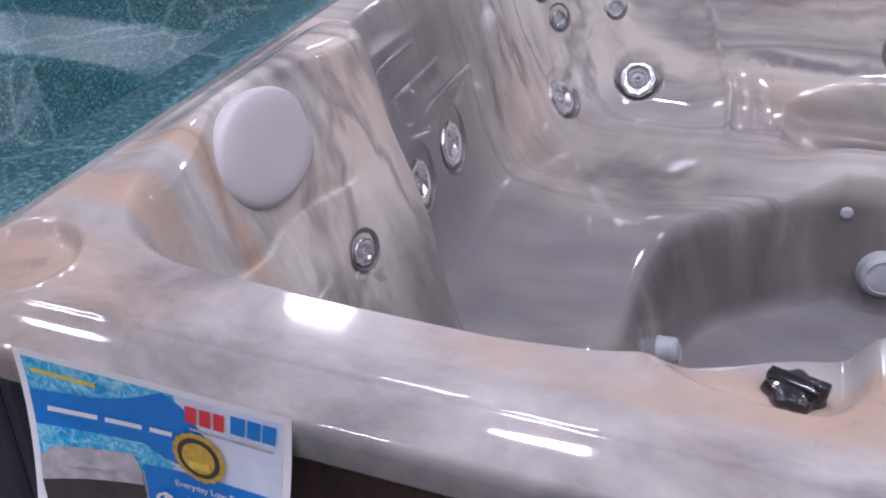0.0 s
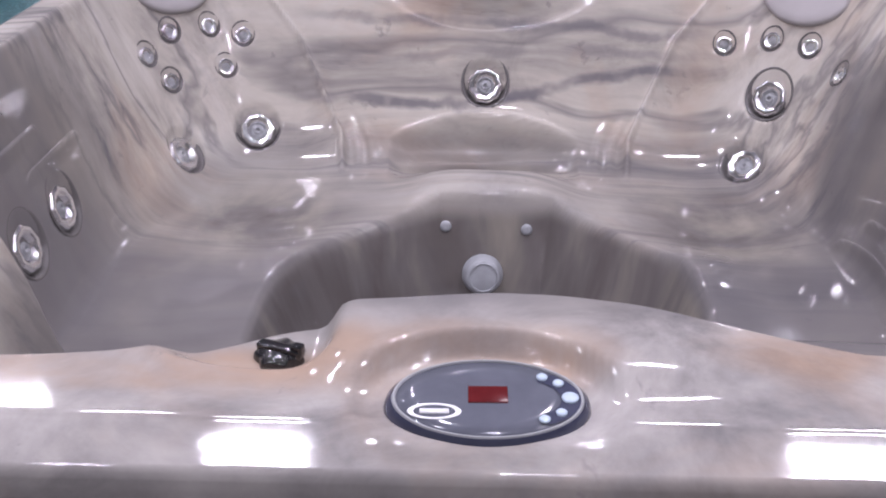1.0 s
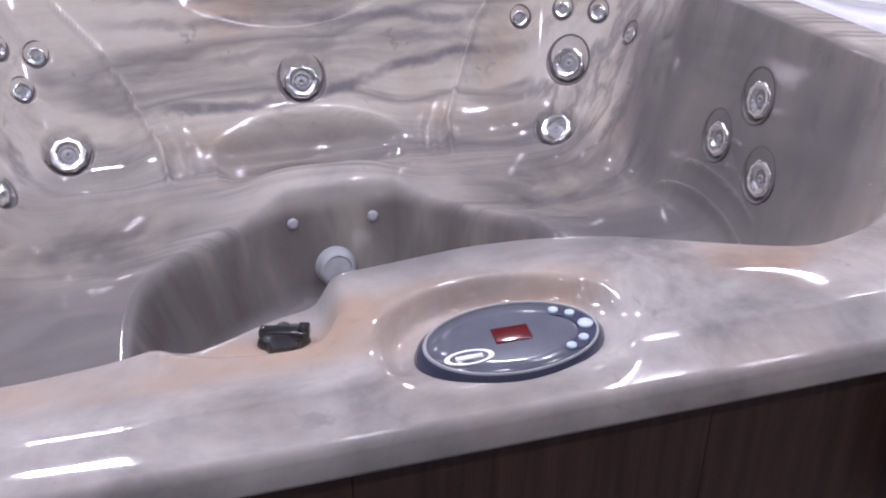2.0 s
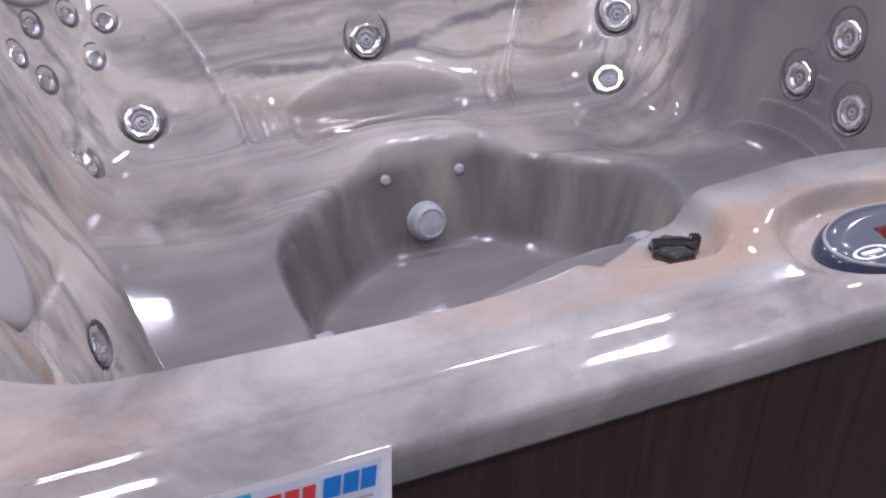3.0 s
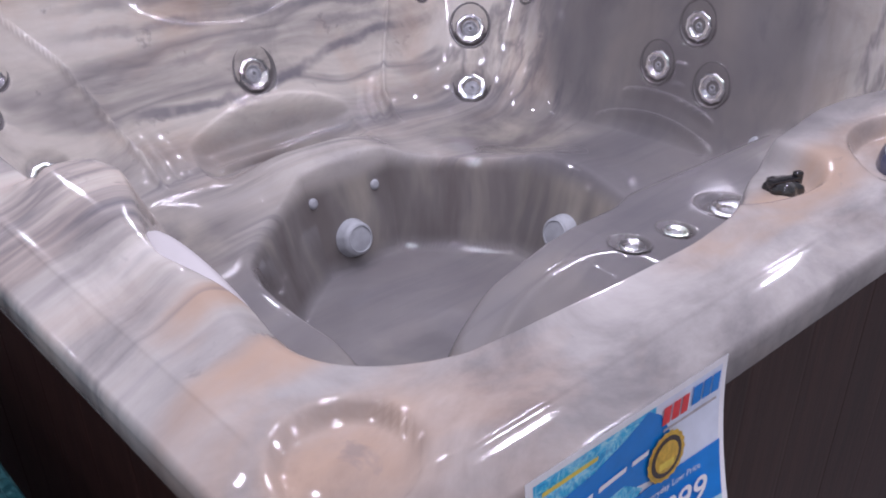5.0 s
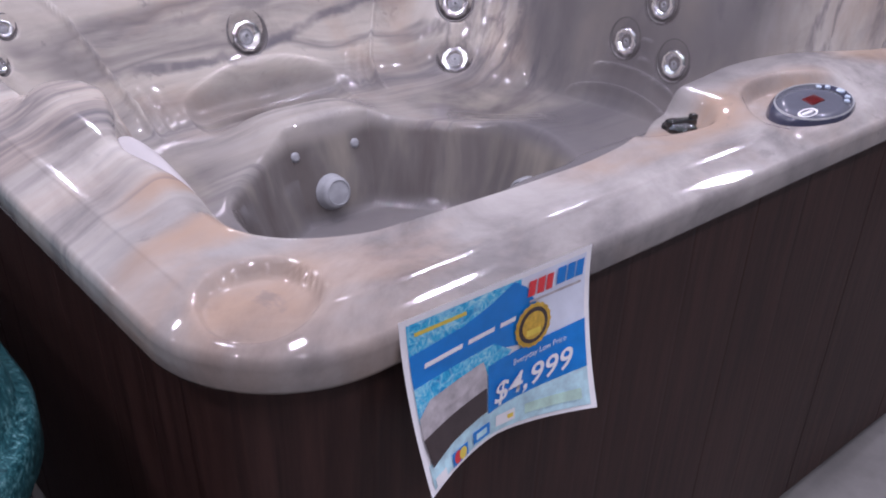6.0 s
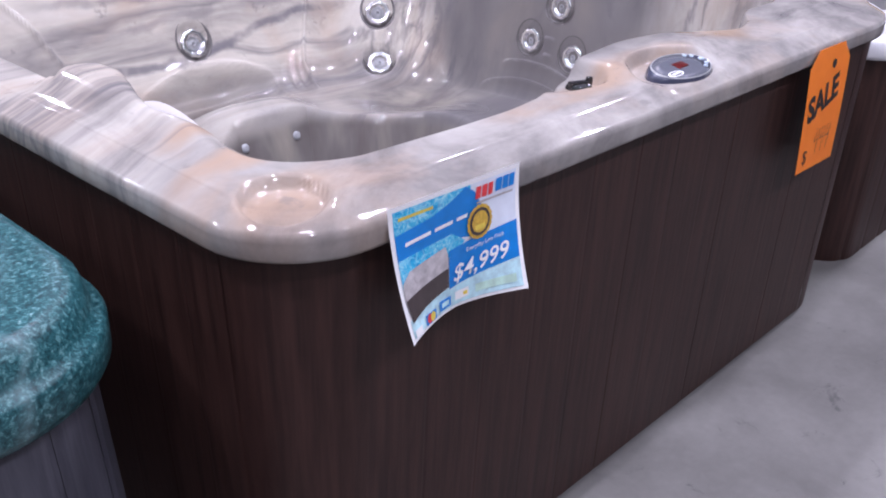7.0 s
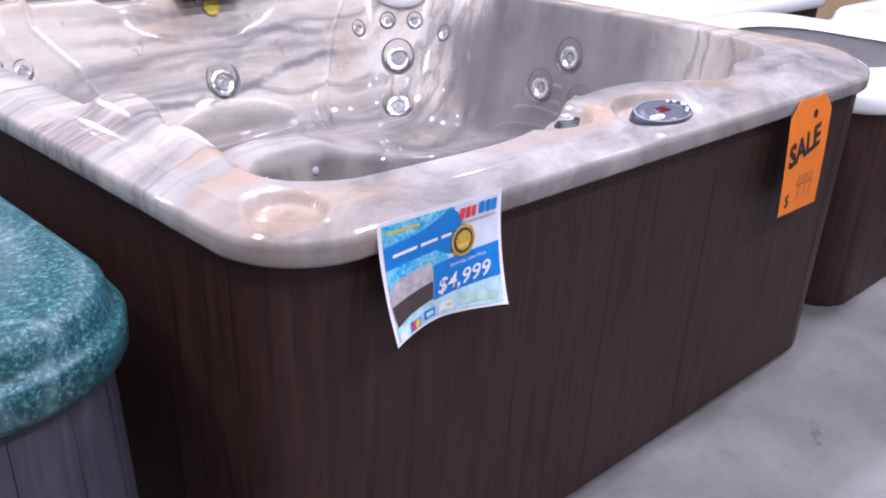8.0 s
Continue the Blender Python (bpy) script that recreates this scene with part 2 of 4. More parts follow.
def teal_marble():
    m, nt, b = shader("teal_acrylic", 0.36, 0, 0.0, 0.35)
    v = coords(nt)
    f = noise_tex(nt, v, 120, 6, 0.75, 0.4)
    big = noise_tex(nt, v, 7, 4, 0.6, 0.8)
    col = ramp(nt, f, [(0.38, (0.006, 0.036, 0.044)), (0.52, (0.022, 0.100, 0.112)), (0.63, (0.11, 0.25, 0.26)), (0.76, (0.46, 0.60, 0.61))])
    col = mix(nt, 0.4, col, ramp(nt, big, [(0.35, (0.45, 0.5, 0.5)), (0.7, (1, 1, 1))]), "MULTIPLY")
    vo = node(nt, "ShaderNodeTexVoronoi", Scale=3.2)
    vo.feature = "DISTANCE_TO_EDGE"
    wv = nt.nodes.new("ShaderNodeVectorMath")
    wv.operation = "MULTIPLY_ADD"
    wv.inputs[1].default_value = (0.25, 0.25, 0.25)
    wt = node(nt, "ShaderNodeTexNoise", Scale=3.0, Detail=4.0)
    nt.links.new(v, wt.inputs["Vector"])
    nt.links.new(wt.outputs["Color"], wv.inputs[0])
    nt.links.new(v, wv.inputs[2])
    nt.links.new(wv.outputs[0], vo.inputs["Vector"])
    col = mix(nt, ramp(nt, vo.outputs["Distance"], [(0.0, (0.2, 0.2, 0.2)), (0.03, (0, 0, 0))]), col, (0.30, 0.44, 0.46))
    nt.links.new(col, b.inputs["Base Color"])
    bump(nt, b, f, 0.1, 0.001)
    return m


def concrete():
    m, nt, b = shader("sealed_concrete", 0.42)
    v = coords(nt)
    a = noise_tex(nt, v, 2.6, 6, 0.62, 0.4)
    c = noise_tex(nt, v, 38, 5, 0.7)
    spots = noise_tex(nt, v, 9.0, 4, 0.75, 0.8)
    col = ramp(nt, a, [(0.3, (0.14, 0.137, 0.131)), (0.5, (0.19, 0.186, 0.179)), (0.72, (0.245, 0.24, 0.231))])
    col = mix(nt, 0.35, col, ramp(nt, c, [(0.3, (0.7, 0.7, 0.7)), (0.7, (1, 1, 1))]), "MULTIPLY")
    col = mix(nt, ramp(nt, spots, [(0.29, (0.8, 0.8, 0.8)), (0.37, (0, 0, 0))]), col, (0.085, 0.085, 0.085))
    nt.links.new(col, b.inputs["Base Color"])
    nt.links.new(ramp(nt, a, [(0.3, (0.34, 0.34, 0.34)), (0.7, (0.55, 0.55, 0.55))]), b.inputs["Roughness"])
    bump(nt, b, c, 0.12, 0.002)
    return m


def printed_water():
    m, nt, b = shader("printed_water_paper", 0.35)
    v = coords(nt)
    vo = node(nt, "ShaderNodeTexVoronoi", Scale=70)
    vo.feature = "DISTANCE_TO_EDGE"
    nt.links.new(v, vo.inputs["Vector"])
    f = noise_tex(nt, v, 90, 5, 0.7, 1.5)
    col = ramp(nt, f, [(0.35, (0.0, 0.27, 0.62)), (0.5, (0.03, 0.50, 0.80)), (0.65, (0.42, 0.80, 0.92))])
    col = mix(nt, ramp(nt, vo.outputs["Distance"], [(0.0, (0.28, 0.28, 0.28)), (0.12, (0, 0, 0))]), col, (0.6, 0.85, 0.93))
    nt.links.new(col, b.inputs["Base Color"])
    return m


M_SHELL = acrylic_marble()
M_BOARD = wood_panel("dark_brown_board", (0.023, 0.0108, 0.0093), (0.053, 0.0248, 0.0203))
M_GREYBOARD = wood_panel("slate_grey_board", (0.045, 0.045, 0.06), (0.085, 0.085, 0.105))
M_TEAL = teal_marble()
M_CONCRETE = concrete()
M_CHROME = simple("polished_chrome", (0.93, 0.935, 0.95), 0.14, 1.0, 0.04, 20, 0, 0.02)
M_JETGREY = simple("jet_grey_plastic", (0.30, 0.31, 0.32), 0.35, 0, 0.1, 60)
# shell acrylic round the jets, darkened to hold the shade of the recess
M_SOCKET_SHADED = simple("jet_socket_acrylic_shaded", (0.135, 0.127, 0.125), 0.25, 0, 0.15, 40, 0.3)
M_HOLE = simple("dark_opening", (0.02, 0.02, 0.022), 0.6, 0, 0.2, 80)
M_PILLOW = simple("grey_foam_pillow", (0.44, 0.42, 0.42), 0.55, 0, 0.05, 14, 0, 0.12)
M_SUCTION = simple("pale_grey_plastic", (0.34, 0.355, 0.375), 0.42, 0, 0.12, 35)
M_BLACK = simple("glossy_black_plastic", (0.012, 0.012, 0.014), 0.12, 0, 0.2, 60, 0.6, 0.05)
M_PANEL = simple("panel_grey_film", (0.115, 0.122, 0.15), 0.13, 0, 0.08, 40, 0.3, 0.02)
M_PANELSIDE = simple("panel_navy_rim", (0.045, 0.05, 0.085), 0.18, 0, 0.1, 40, 0.5, 0.03)
M_DISPLAY = simple("dark_red_display", (0.11, 0.012, 0.014), 0.15, 0, 0.15, 60, 0.5, 0.02)
M_BUTTON = simple("pale_blue_button", (0.50, 0.60, 0.70), 0.25, 0, 0.1, 90, 0.3, 0.02)
M_PALE = simple("white_print", (0.88, 0.88, 0.88), 0.4, 0, 0.03, 60, 0, 0.0)
M_PAPER = simple("white_paper", (0.90, 0.90, 0.91), 0.42, 0, 0.03, 40, 0, 0.05)
M_BLUEINK = simple("blue_ink", (0.004, 0.22, 0.66), 0.35, 0, 0.08, 50, 0, 0)
M_REDINK = simple("red_ink", (0.75, 0.05, 0.06), 0.4, 0, 0.1, 80, 0, 0)
M_YELLOWINK = simple("yellow_ink", (0.80, 0.62, 0.10), 0.4, 0, 0.1, 80, 0, 0)
M_GOLD = simple("gold_ink", (0.66, 0.42, 0.06), 0.35, 0, 0.25, 160, 0, 0)
M_DARKINK = simple("dark_brown_ink", (0.06, 0.045, 0.045), 0.4, 0, 0.2, 60, 0, 0)
M_GREYINK = simple("grey_ink", (0.50, 0.47, 0.48), 0.4, 0, 0.25, 70, 0, 0)
M_PALEBLUE = simple("pale_blue_ink", (0.50, 0.75, 0.83), 0.4, 0, 0.25, 60, 0, 0)
M_SKYINK = simple("pale_sky_ink", (0.74, 0.80, 0.90), 0.4, 0, 0.08, 30, 0, 0)
M_GREENINK = simple("pale_green_ink", (0.50, 0.72, 0.62), 0.4, 0, 0.2, 60, 0, 0)
M_WATERINK = printed_water()
M_ORANGE = simple("fluorescent_orange_card", (1.0, 0.24, 0.018), 0.5, 0, 0.05, 25, 0, 0.08)
M_BLACKINK = simple("black_ink", (0.02, 0.015, 0.015), 0.5, 0, 0.1, 60, 0, 0)
M_YELLOW = simple("yellow_sticker", (0.75, 0.62, 0.08), 0.4, 0, 0.08, 50, 0.2, 0)
M_SLATE = simple("grey_waterfall_plastic", (0.42, 0.43, 0.44), 0.3, 0, 0.1, 40, 0.2, 0.05)
M_WHITE = simple("white_acrylic", (0.78, 0.79, 0.82), 0.2, 0, 0.05, 8, 0.4, 0.04)
M_GREYSHELL = simple("grey_acrylic", (0.24, 0.235, 0.24), 0.25, 0, 0.1, 8, 0.3, 0.05)
M_GREYSIDE = simple("grey_cabinet_plastic", (0.13, 0.125, 0.13), 0.45, 0, 0.1, 10, 0, 0.1)
M_WALL = simple("painted_wall", (0.50, 0.49, 0.48), 0.7, 0, 0.06, 3, 0, 0.2)
M_CEIL = simple("ceiling_deck", (0.32, 0.32, 0.33), 0.7, 0, 0.1, 3, 0, 0.2)
M_CARD = simple("brown_cardboard", (0.42, 0.29, 0.17), 0.7, 0, 0.1, 12, 0, 0.2)


def lamp_glow():
    m, nt, b = shader("lamp_diffuser", 0.4)
    b.inputs["Base Color"].default_value = (0.9, 0.9, 0.9, 1)
    b.inputs["Emission Color"].default_value = (0.90, 0.85, 1.0, 1)
    b.inputs["Emission Strength"].default_value = 9.0
    return m


M_LAMP = lamp_glow()


# ---- mesh helpers ----
def finish(name, verts, faces, material, parent=None, smooth=True, label=""):
    me = bpy.data.meshes.new(name)
    me.from_pydata([tuple(map(float, v)) for v in verts], [], [tuple(map(int, f)) for f in faces])
    me.materials.append(material)
    me.validate()
    if smooth:
        me.shade_smooth()
    ob = new(name, me)
    if parent:
        ob.parent = parent
    if label:
        ob["label"] = label
    return ob


def part(name, bm, material, parent=None, label="", smooth=True):
    me = bpy.data.meshes.new(name)
    bmesh.ops.recalc_face_normals(bm, faces=bm.faces)
    bm.to_mesh(me)
    bm.free()
    me.materials.append(material)
    if smooth:
        me.shade_smooth()
    ob = new(name, me)
    if parent:
        ob.parent = parent
    if label:
        ob["label"] = label
    return ob


def box_bm(x0, x1, y0, y1, z0, z1, bev=0.0, seg=2):
    bm = bmesh.new()
    bmesh.ops.create_cube(bm, size=1)
    for v in bm.verts:
        v.co = Vector((x0 + (v.co.x + .5) * (x1 - x0), y0 + (v.co.y + .5) * (y1 - y0), z0 + (v.co.z + .5) * (z1 - z0)))
    if bev:
        bmesh.ops.bevel(bm, geom=bm.edges[:], offset=bev, segments=seg, affect="EDGES", profile=0.7)
    return bm


def lathe(profile, n=32, wave=None, cap=True):
    """A turned form about z from (radius, height) pairs; wave(angle, i) scales the radius."""
    vs, fs = [], []
    for i, (r, z) in enumerate(profile):
        for k in range(n):
            a = 2 * math.pi * k / n
            rr = r * (wave(a, i) if wave else 1)
            vs.append((rr * math.cos(a), rr * math.sin(a), z))
    for i in range(len(profile) - 1):
        for k in range(n):
            k2 = (k + 1) % n
            fs.append((i * n + k, i * n + k2, (i + 1) * n + k2, (i + 1) * n + k))
    if cap and profile[-1][0] > 1e-5:
        fs.append(tuple((len(profile) - 1) * n + k for k in range(n)))
    return vs, fs


def outline(x0, x1, y0, y1, radii, n):
    """n points round a rectangle with rounded corners, evenly spaced; radii: front-left, front-right, back-right, back-left."""
    a, b, c, d = radii
    pts = []
    for (cx, cy, r, s) in ((x0 + a, y0 + a, a, 180), (x1 - b, y0 + b, b, 270), (x1 - c, y1 - c, c, 0), (x0 + d, y1 - d, d, 90)):
        for k in range(25):
            t = radians(s + 90 * k / 24)
            pts.append((cx + r * math.cos(t), cy + r * math.sin(t)))
    p = np.array(pts + pts[:1])
    seg = np.r_[0, np.cumsum(np.hypot(*np.diff(p, axis=0).T))]
    s = np.linspace(0, seg[-1], n, endpoint=False)
    return np.c_[np.interp(s, seg, p[:, 0]), np.interp(s, seg, p[:, 1])]


def ring_faces(rows, n, start=0):
    f = []
    for i in range(rows - 1):
        for k in range(n):
            k2 = (k + 1) % n
            f.append((start + i * n + k, start + i * n + k2, start + (i + 1) * n + k2, start + (i + 1) * n + k))
    return f


def smin(a, b, k):
    h = np.clip(0.5 + 0.5 * (b - a) / k, 0, 1)
    return b + (a - b) * h - k * h * (1 - h)


def smax(a, b, k):
    return -smin(-a, -b, k)


def step(e0, e1, x):
    t = np.clip((x - e0) / (e1 - e0), 0, 1)
    return t * t * (3 - 2 * t)


def poly_dist(x, y, poly):
    """Signed distance to a polygon, positive inside."""
    d = np.full(x.shape, 1e9)
    inside = np.zeros(x.shape, bool)
    m = len(poly)
    for i in range(m):
        ax, ay = poly[i]
        bx, by = poly[(i + 1) % m]
        t = np.clip(((x - ax) * (bx - ax) + (y - ay) * (by - ay)) / ((bx - ax) ** 2 + (by - ay) ** 2), 0, 1)
        d = np.minimum(d, np.hypot(x - ax - t * (bx - ax), y - ay - t * (by - ay)))
        cross = ((ay > y) != (by > y)) & (x < (bx - ax) * (y - ay) / (by - ay + 1e-12) + ax)
        inside ^= cross
    return np.where(inside, d, -d)


def rrect_dist(x, y, x0, x1, y0, y1, radii):
    """How far inside a rectangle with rounded corners."""
    cx, cy = (x0 + x1) / 2, (y0 + y1) / 2
    a, b, c, d = radii
    r = np.where(x < cx, np.where(y < cy, a, d), np.where(y < cy, b, c))
    qx = np.abs(x - cx) - (x1 - x0) / 2 + r
    qy = np.abs(y - cy) - (y1 - y0) / 2 + r
    return -(np.minimum(np.maximum(qx, qy), 0) + np.hypot(np.maximum(qx, 0), np.maximum(qy, 0)) - r)


# ---- the hall ----
def hall():
    bm = bmesh.new()
    bmesh.ops.create_grid(bm, x_segments=8, y_segments=8, size=9.0)
    fl = part("floor", bm, M_CONCRETE, None, "", False)
    fl.location = (1, 1.5, 0)
    tagged(fl, "worn grey sealed concrete showroom floor", "floor", kind="structure")
    for nm, b in (("wall_north", (-8.2, 10.2, 10.5, 10.7)), ("wall_south", (-8.2, 10.2, -7.7, -7.5)),
                  ("wall_west", (-8.2, -8.0, -7.5, 10.5)), ("wall_east", (10.0, 10.2, -7.5, 10.5))):
        w = part(nm, box_bm(*b, -0.1, CEIL + 0.1), M_WALL, None, "", False)
        tagged(w, "plain painted showroom wall", "wall", kind="structure")
    c = part("ceiling", box_bm(-8.2, 10.2, -7.7, 10.7, CEIL + 0.1, CEIL + 0.25), M_CEIL, None, "", False)
    tagged(c, "grey showroom ceiling above bright light fittings", "ceiling", kind="structure")


def ceiling_lights():
    first = None
    for x, y in LAMPS:
        if first is None:
            e = new("ceiling_light")
            tagged(e, "white twin tube ceiling light fitting, switched on", "light", group="ceiling light fittings")
            part("housing", box_bm(-LAMP_L / 2 - .04, LAMP_L / 2 + .04, -.13, .13, 0.05, 0.11, .012), M_WHITE, e, "white metal housing", False)
            for sx in (-1, 1):
                v, f = lathe([(0, -LAMP_L / 2), (TUBE_W * .4, -LAMP_L / 2), (TUBE_W * .4, LAMP_L / 2), (0, LAMP_L / 2)], 16, None, False)
                tube = finish("tube", [(p[2], p[0] + sx * TUBE_GAP, p[1] * .5 + .03) for p in v], f, M_LAMP, e, False, "glowing white tube")
            e.location = (x, y, CEIL)
            first = e
        else:
            copy_thing(first, pose(x, y, CEIL))
        for sx in (-1, 1):
            la = bpy.data.lights.new("tube_lamp", "AREA")
            la.shape, la.size, la.size_y, la.energy, la.color = "RECTANGLE", LAMP_L, TUBE_W, LAMP_WATTS, (0.845, 0.815, 1.02)
            lo = new("tube_lamp", la)
            lo.location = (x, y + sx * TUBE_GAP, CEIL - 0.005)


hall()
ceiling_lights()

# ---- the marbled hot tub ----
W, D, LIP = 2.10, 2.06, 0.802
Y0 = -.015  # front face of the lip
RADII = (0.155, 0.30, 0.25, 0.22)
FRONT_X = np.array([0, .30, .45, .57, .66, .75, .80, .838, .87, .914, 1.01, 1.086, 1.168, 1.243, 1.312, 1.38, 1.46, 1.565, 2.2])
FRONT_Y = np.array([.120, .119, .112, .111, .122, .156, .184, .194, .199, .204, .218, .215, .198, .172, .152, .135, .155, .22, .22])
WELL = [(.600, .92), (.604, 1.02), (.616, 1.11), (.650, 1.20), (.71, 1.272), (.80, 1.35), (.885, 1.415), (.94, 1.453), (1.215, 1.462), (1.29, 1.385), (1.39, 1.285), (1.471, 1.19),
        (1.475, 1.0), (1.42, .82), (1.22, .715), (1.0, .715), (.86, .725), (.75, .695), (.68, .64), (.635, .50), (.61, .22), (.50, .28), (.53, .55), (.600, .72), (.602, .83)]
# centre of each jet socket: (x, y, z, radius of the ring)
BIG, MID, SMALL = 0.043, 0.037, 0.021
JETS = [(1.051, 1.811, .589, BIG), (.294, 1.592, .468, BIG), (.448, 1.755, .466, BIG), (1.780, 1.741, .590, BIG), (1.724, 1.673, .429, BIG),
        (1.885, .995, .718, MID), (1.864, 1.098, .587, MID), (1.860, .920, .580, MID), (.195, 1.082, .554, BIG), (.194, .910, .547, BIG),
        (1.382, .539, .511, BIG), (1.099, .570, .512, .026), (1.211, .552, .512, .024),
        (.247, 1.743, .731, SMALL), (.327, 1.828, .724, SMALL), (.408, 1.854, .699, SMALL), (.207, 1.669, .693, SMALL), (.369, 1.805, .622, SMALL), (.256, 1.685, .617, SMALL),
        (1.680, 1.852, .690, SMALL), (1.787, 1.813, .718, SMALL), (1.860, 1.736, .723, SMALL), (1.897, 1.612, .693, SMALL), (.257, .531, .641, .019)]


def front_edge(x):
    return sum(np.interp(x + o, FRONT_X, FRONT_Y) for o in (-.02, -.01, 0, .01, .02)) / 5


def left_edge(y):
    return .118 + .030 * (1 - step(.30, .44, y)) + .070 * step(.42, .70, y) * (1 - step(.70, .75, y))


def shell_height(x, y, sockets=True):
    d = rrect_dist(x, y, 0, W, Y0, D, RADII)
    rim = np.interp(d, [0, .002, .005, .043, .046, .050, .14, .3], [.836, .843, .8465, .8655, .8675, .8685, .8745, .8745])
    # the sloping front face is flat by the control panel and a little rounded beside it
    rim = rim + .0015 * np.clip(1 - ((d - .024) / .019) ** 2, 0, 1) * (1 - step(.55, .80, x)) * (1 - step(.10, .20, y))
    yf = front_edge(x)
    # raised swelling round the control panel, with its flat seat
    swell = step(.83, .88, x) * (1 - step(1.14, 1.40, x)) * step(.050, .11, y) * (1 - step(.5, .6, y))
    rim = rim + .014 * swell
    rp = np.hypot((x - 1.006) / 1.34, (y - .062) / .92)
    rim = np.where(y < .3, rim + (.8615 - rim) * (1 - step(.078, .096, rp)) * step(.006, .03, d), rim)
    # scoop for the air valve
    rv = np.hypot((x - .808) * np.where(x < .808, .42, 1), np.minimum(y - .150, 0))
    rim = rim - .022 * (1 - step(.034, .058, rv))
    # raised headrest block on the left side
    blk = step(.16, .44, y) * (1 - step(.715, .780, y)) * step(.045, .130, x) * (1 - step(.5, .6, x))
    rim = rim + .030 * blk
    # round dish in the front corner
    rc = np.hypot(x - .095, y - .088)
    rim = rim - .018 * (1 - step(.051, .063, rc)) * np.clip(.8 + .2 * (x + y - .183) / .06, .5, 1)
    rb = np.hypot(x - .145, y - .700)
    rim = rim - .006 * np.exp(-((rb - .050) / .007) ** 2) * step(.705, .725, y)
    # walls
    E = .874
    xl = left_edge(y)
    u = x - xl
    inb = step(.17, .36, y) * (1 - step(.655, .745, y))
    steep = E - np.interp(u, [-1, 0, .02, 1], [-3, 0, .07, 4.3])
    far = step(1.15, 1.5, y)
    sl_left = steep * (1 - far) + (E - 2.5 * u) * far
    block = .876 + .030 * step(.16, .44, y) - np.interp(u, [-1, 0, .010, .045, .090, .115, 1], [-1.0, 0, .026, .104, .195, .262, 4.2])
    zl = sl_left * (1 - inb) + block * inb
    xr = 1.911 + .064 * step(1.33, 1.55, y)
    sr = 6.0 + (2.3 - 6.0) * step(1.28, 1.55, y)
    zr = E - sr * (xr - x)
    zb = E - 2.5 * (1.924 - y)
    zf = E + .014 * swell - 4.5 * (y - yf)
    # slanting backrests across the rear corners, rounded ones in front
    zd_l = E - 2.4 * (1.053 + .74 * x - .675 * y)
    zd_r = E - 2.4 * (1.053 + .74 * (2.105 - x) - .675 * y)
    fl = (x < .29) & (y < .26)
    zc_fl = E - 3.0 * (.140 - np.hypot(x - .29, y - .26))
    fr = (x > 1.62) & (y < .49)
    zc_fr = E - 4.5 * (.285 - np.hypot(x - 1.62, y - .49))
    walls = smax(smax(zl, zr, .03), smax(zb, zf, .03), .03)
    walls = smax(walls, np.where(y > 1.3, zd_l, -3), .10)
    walls = smax(walls, np.where(y > 1.3, zd_r, -3), .10)
    walls = np.where(fl, smax(walls, zc_fl, .03), walls)
    walls = np.where(fr, smax(walls, zc_fr, .03), walls)
    # hollow above and below the middle jet
    ya = 1.860 + .35 * (x - 1.05) ** 2
    walls = walls - .024 * step(ya, ya + .012, y) * (1 - step(.10, .32, np.abs(x - 1.05)))
    # seats, the raised near seat and the foot well
    seat = .405 + .006 * np.sin(3 * x + 1) * np.cos(4 * y)
    for bx, by in ((.52, 1.42), (1.62, 1.40)):
        seat = seat - .050 * np.exp(-((x - bx) ** 2 + (y - by) ** 2) / .035)
    seat = seat + .045 * np.exp(-((x - 1.06) / .19) ** 4) * step(1.34, 1.50, y) + .020 * np.exp(-(((x - 1.50) / .12) ** 2 + ((y - 1.10) / .14) ** 2))
    near = 1 - step(.70, .86, y)
    seat = seat + np.interp(x, [.54, .60, .66, .74, .86, 1.0, 1.08], [0, -.04, -.045, .0, .052, .095, .104]) * near
    arc = np.hypot((x - .90) / 1.30, y - .42)
    seat = seat + (.014 * np.exp(-((arc - .20) / .016) ** 2) - .045 * (1 - step(.06, .20, arc))) * near * step(.60, .70, x) * (1 - step(.90, 1.10, x))
    d0 = poly_dist(x, y, WELL)
    dw = sum(poly_dist(x + ox, y + oy, WELL) for ox, oy in ((.03, 0), (-.03, 0), (0, .03), (0, -.03))) / 4 + .006
    at_back = step(.72, .95, x) * step(1.0, 1.2, y)
    dw = d0 * at_back + dw * (1 - at_back)
    flank = (1 - step(.64, .76, y)) * step(.57, .66, x)
    well = seat - (3.4 - 1.0 * flank) * np.maximum(dw, -0.02)
    bottom = smax(smin(seat, well, .060 - .036 * at_back), .158 + .10 * (1 - step(.50, .85, y)) + .012 * np.hypot(x - 1.05, y - 1.05), .016)
    basin = smax(walls, bottom, .16)
    roll = .022 + .075 * np.exp(-((x - .16) ** 2 + (y - .24) ** 2) / .009)
    z = smin(rim, basin, roll)
    # ridges and pleats between the corner backrests and the middle of the back
    ry = np.array([1.30, 1.42, 1.51, 1.608, 1.739, 1.772, 1.809, 1.849, 1.893])
    rx = np.array([.75, .765, .752, .688, .672, .645, .604, .554, .462])
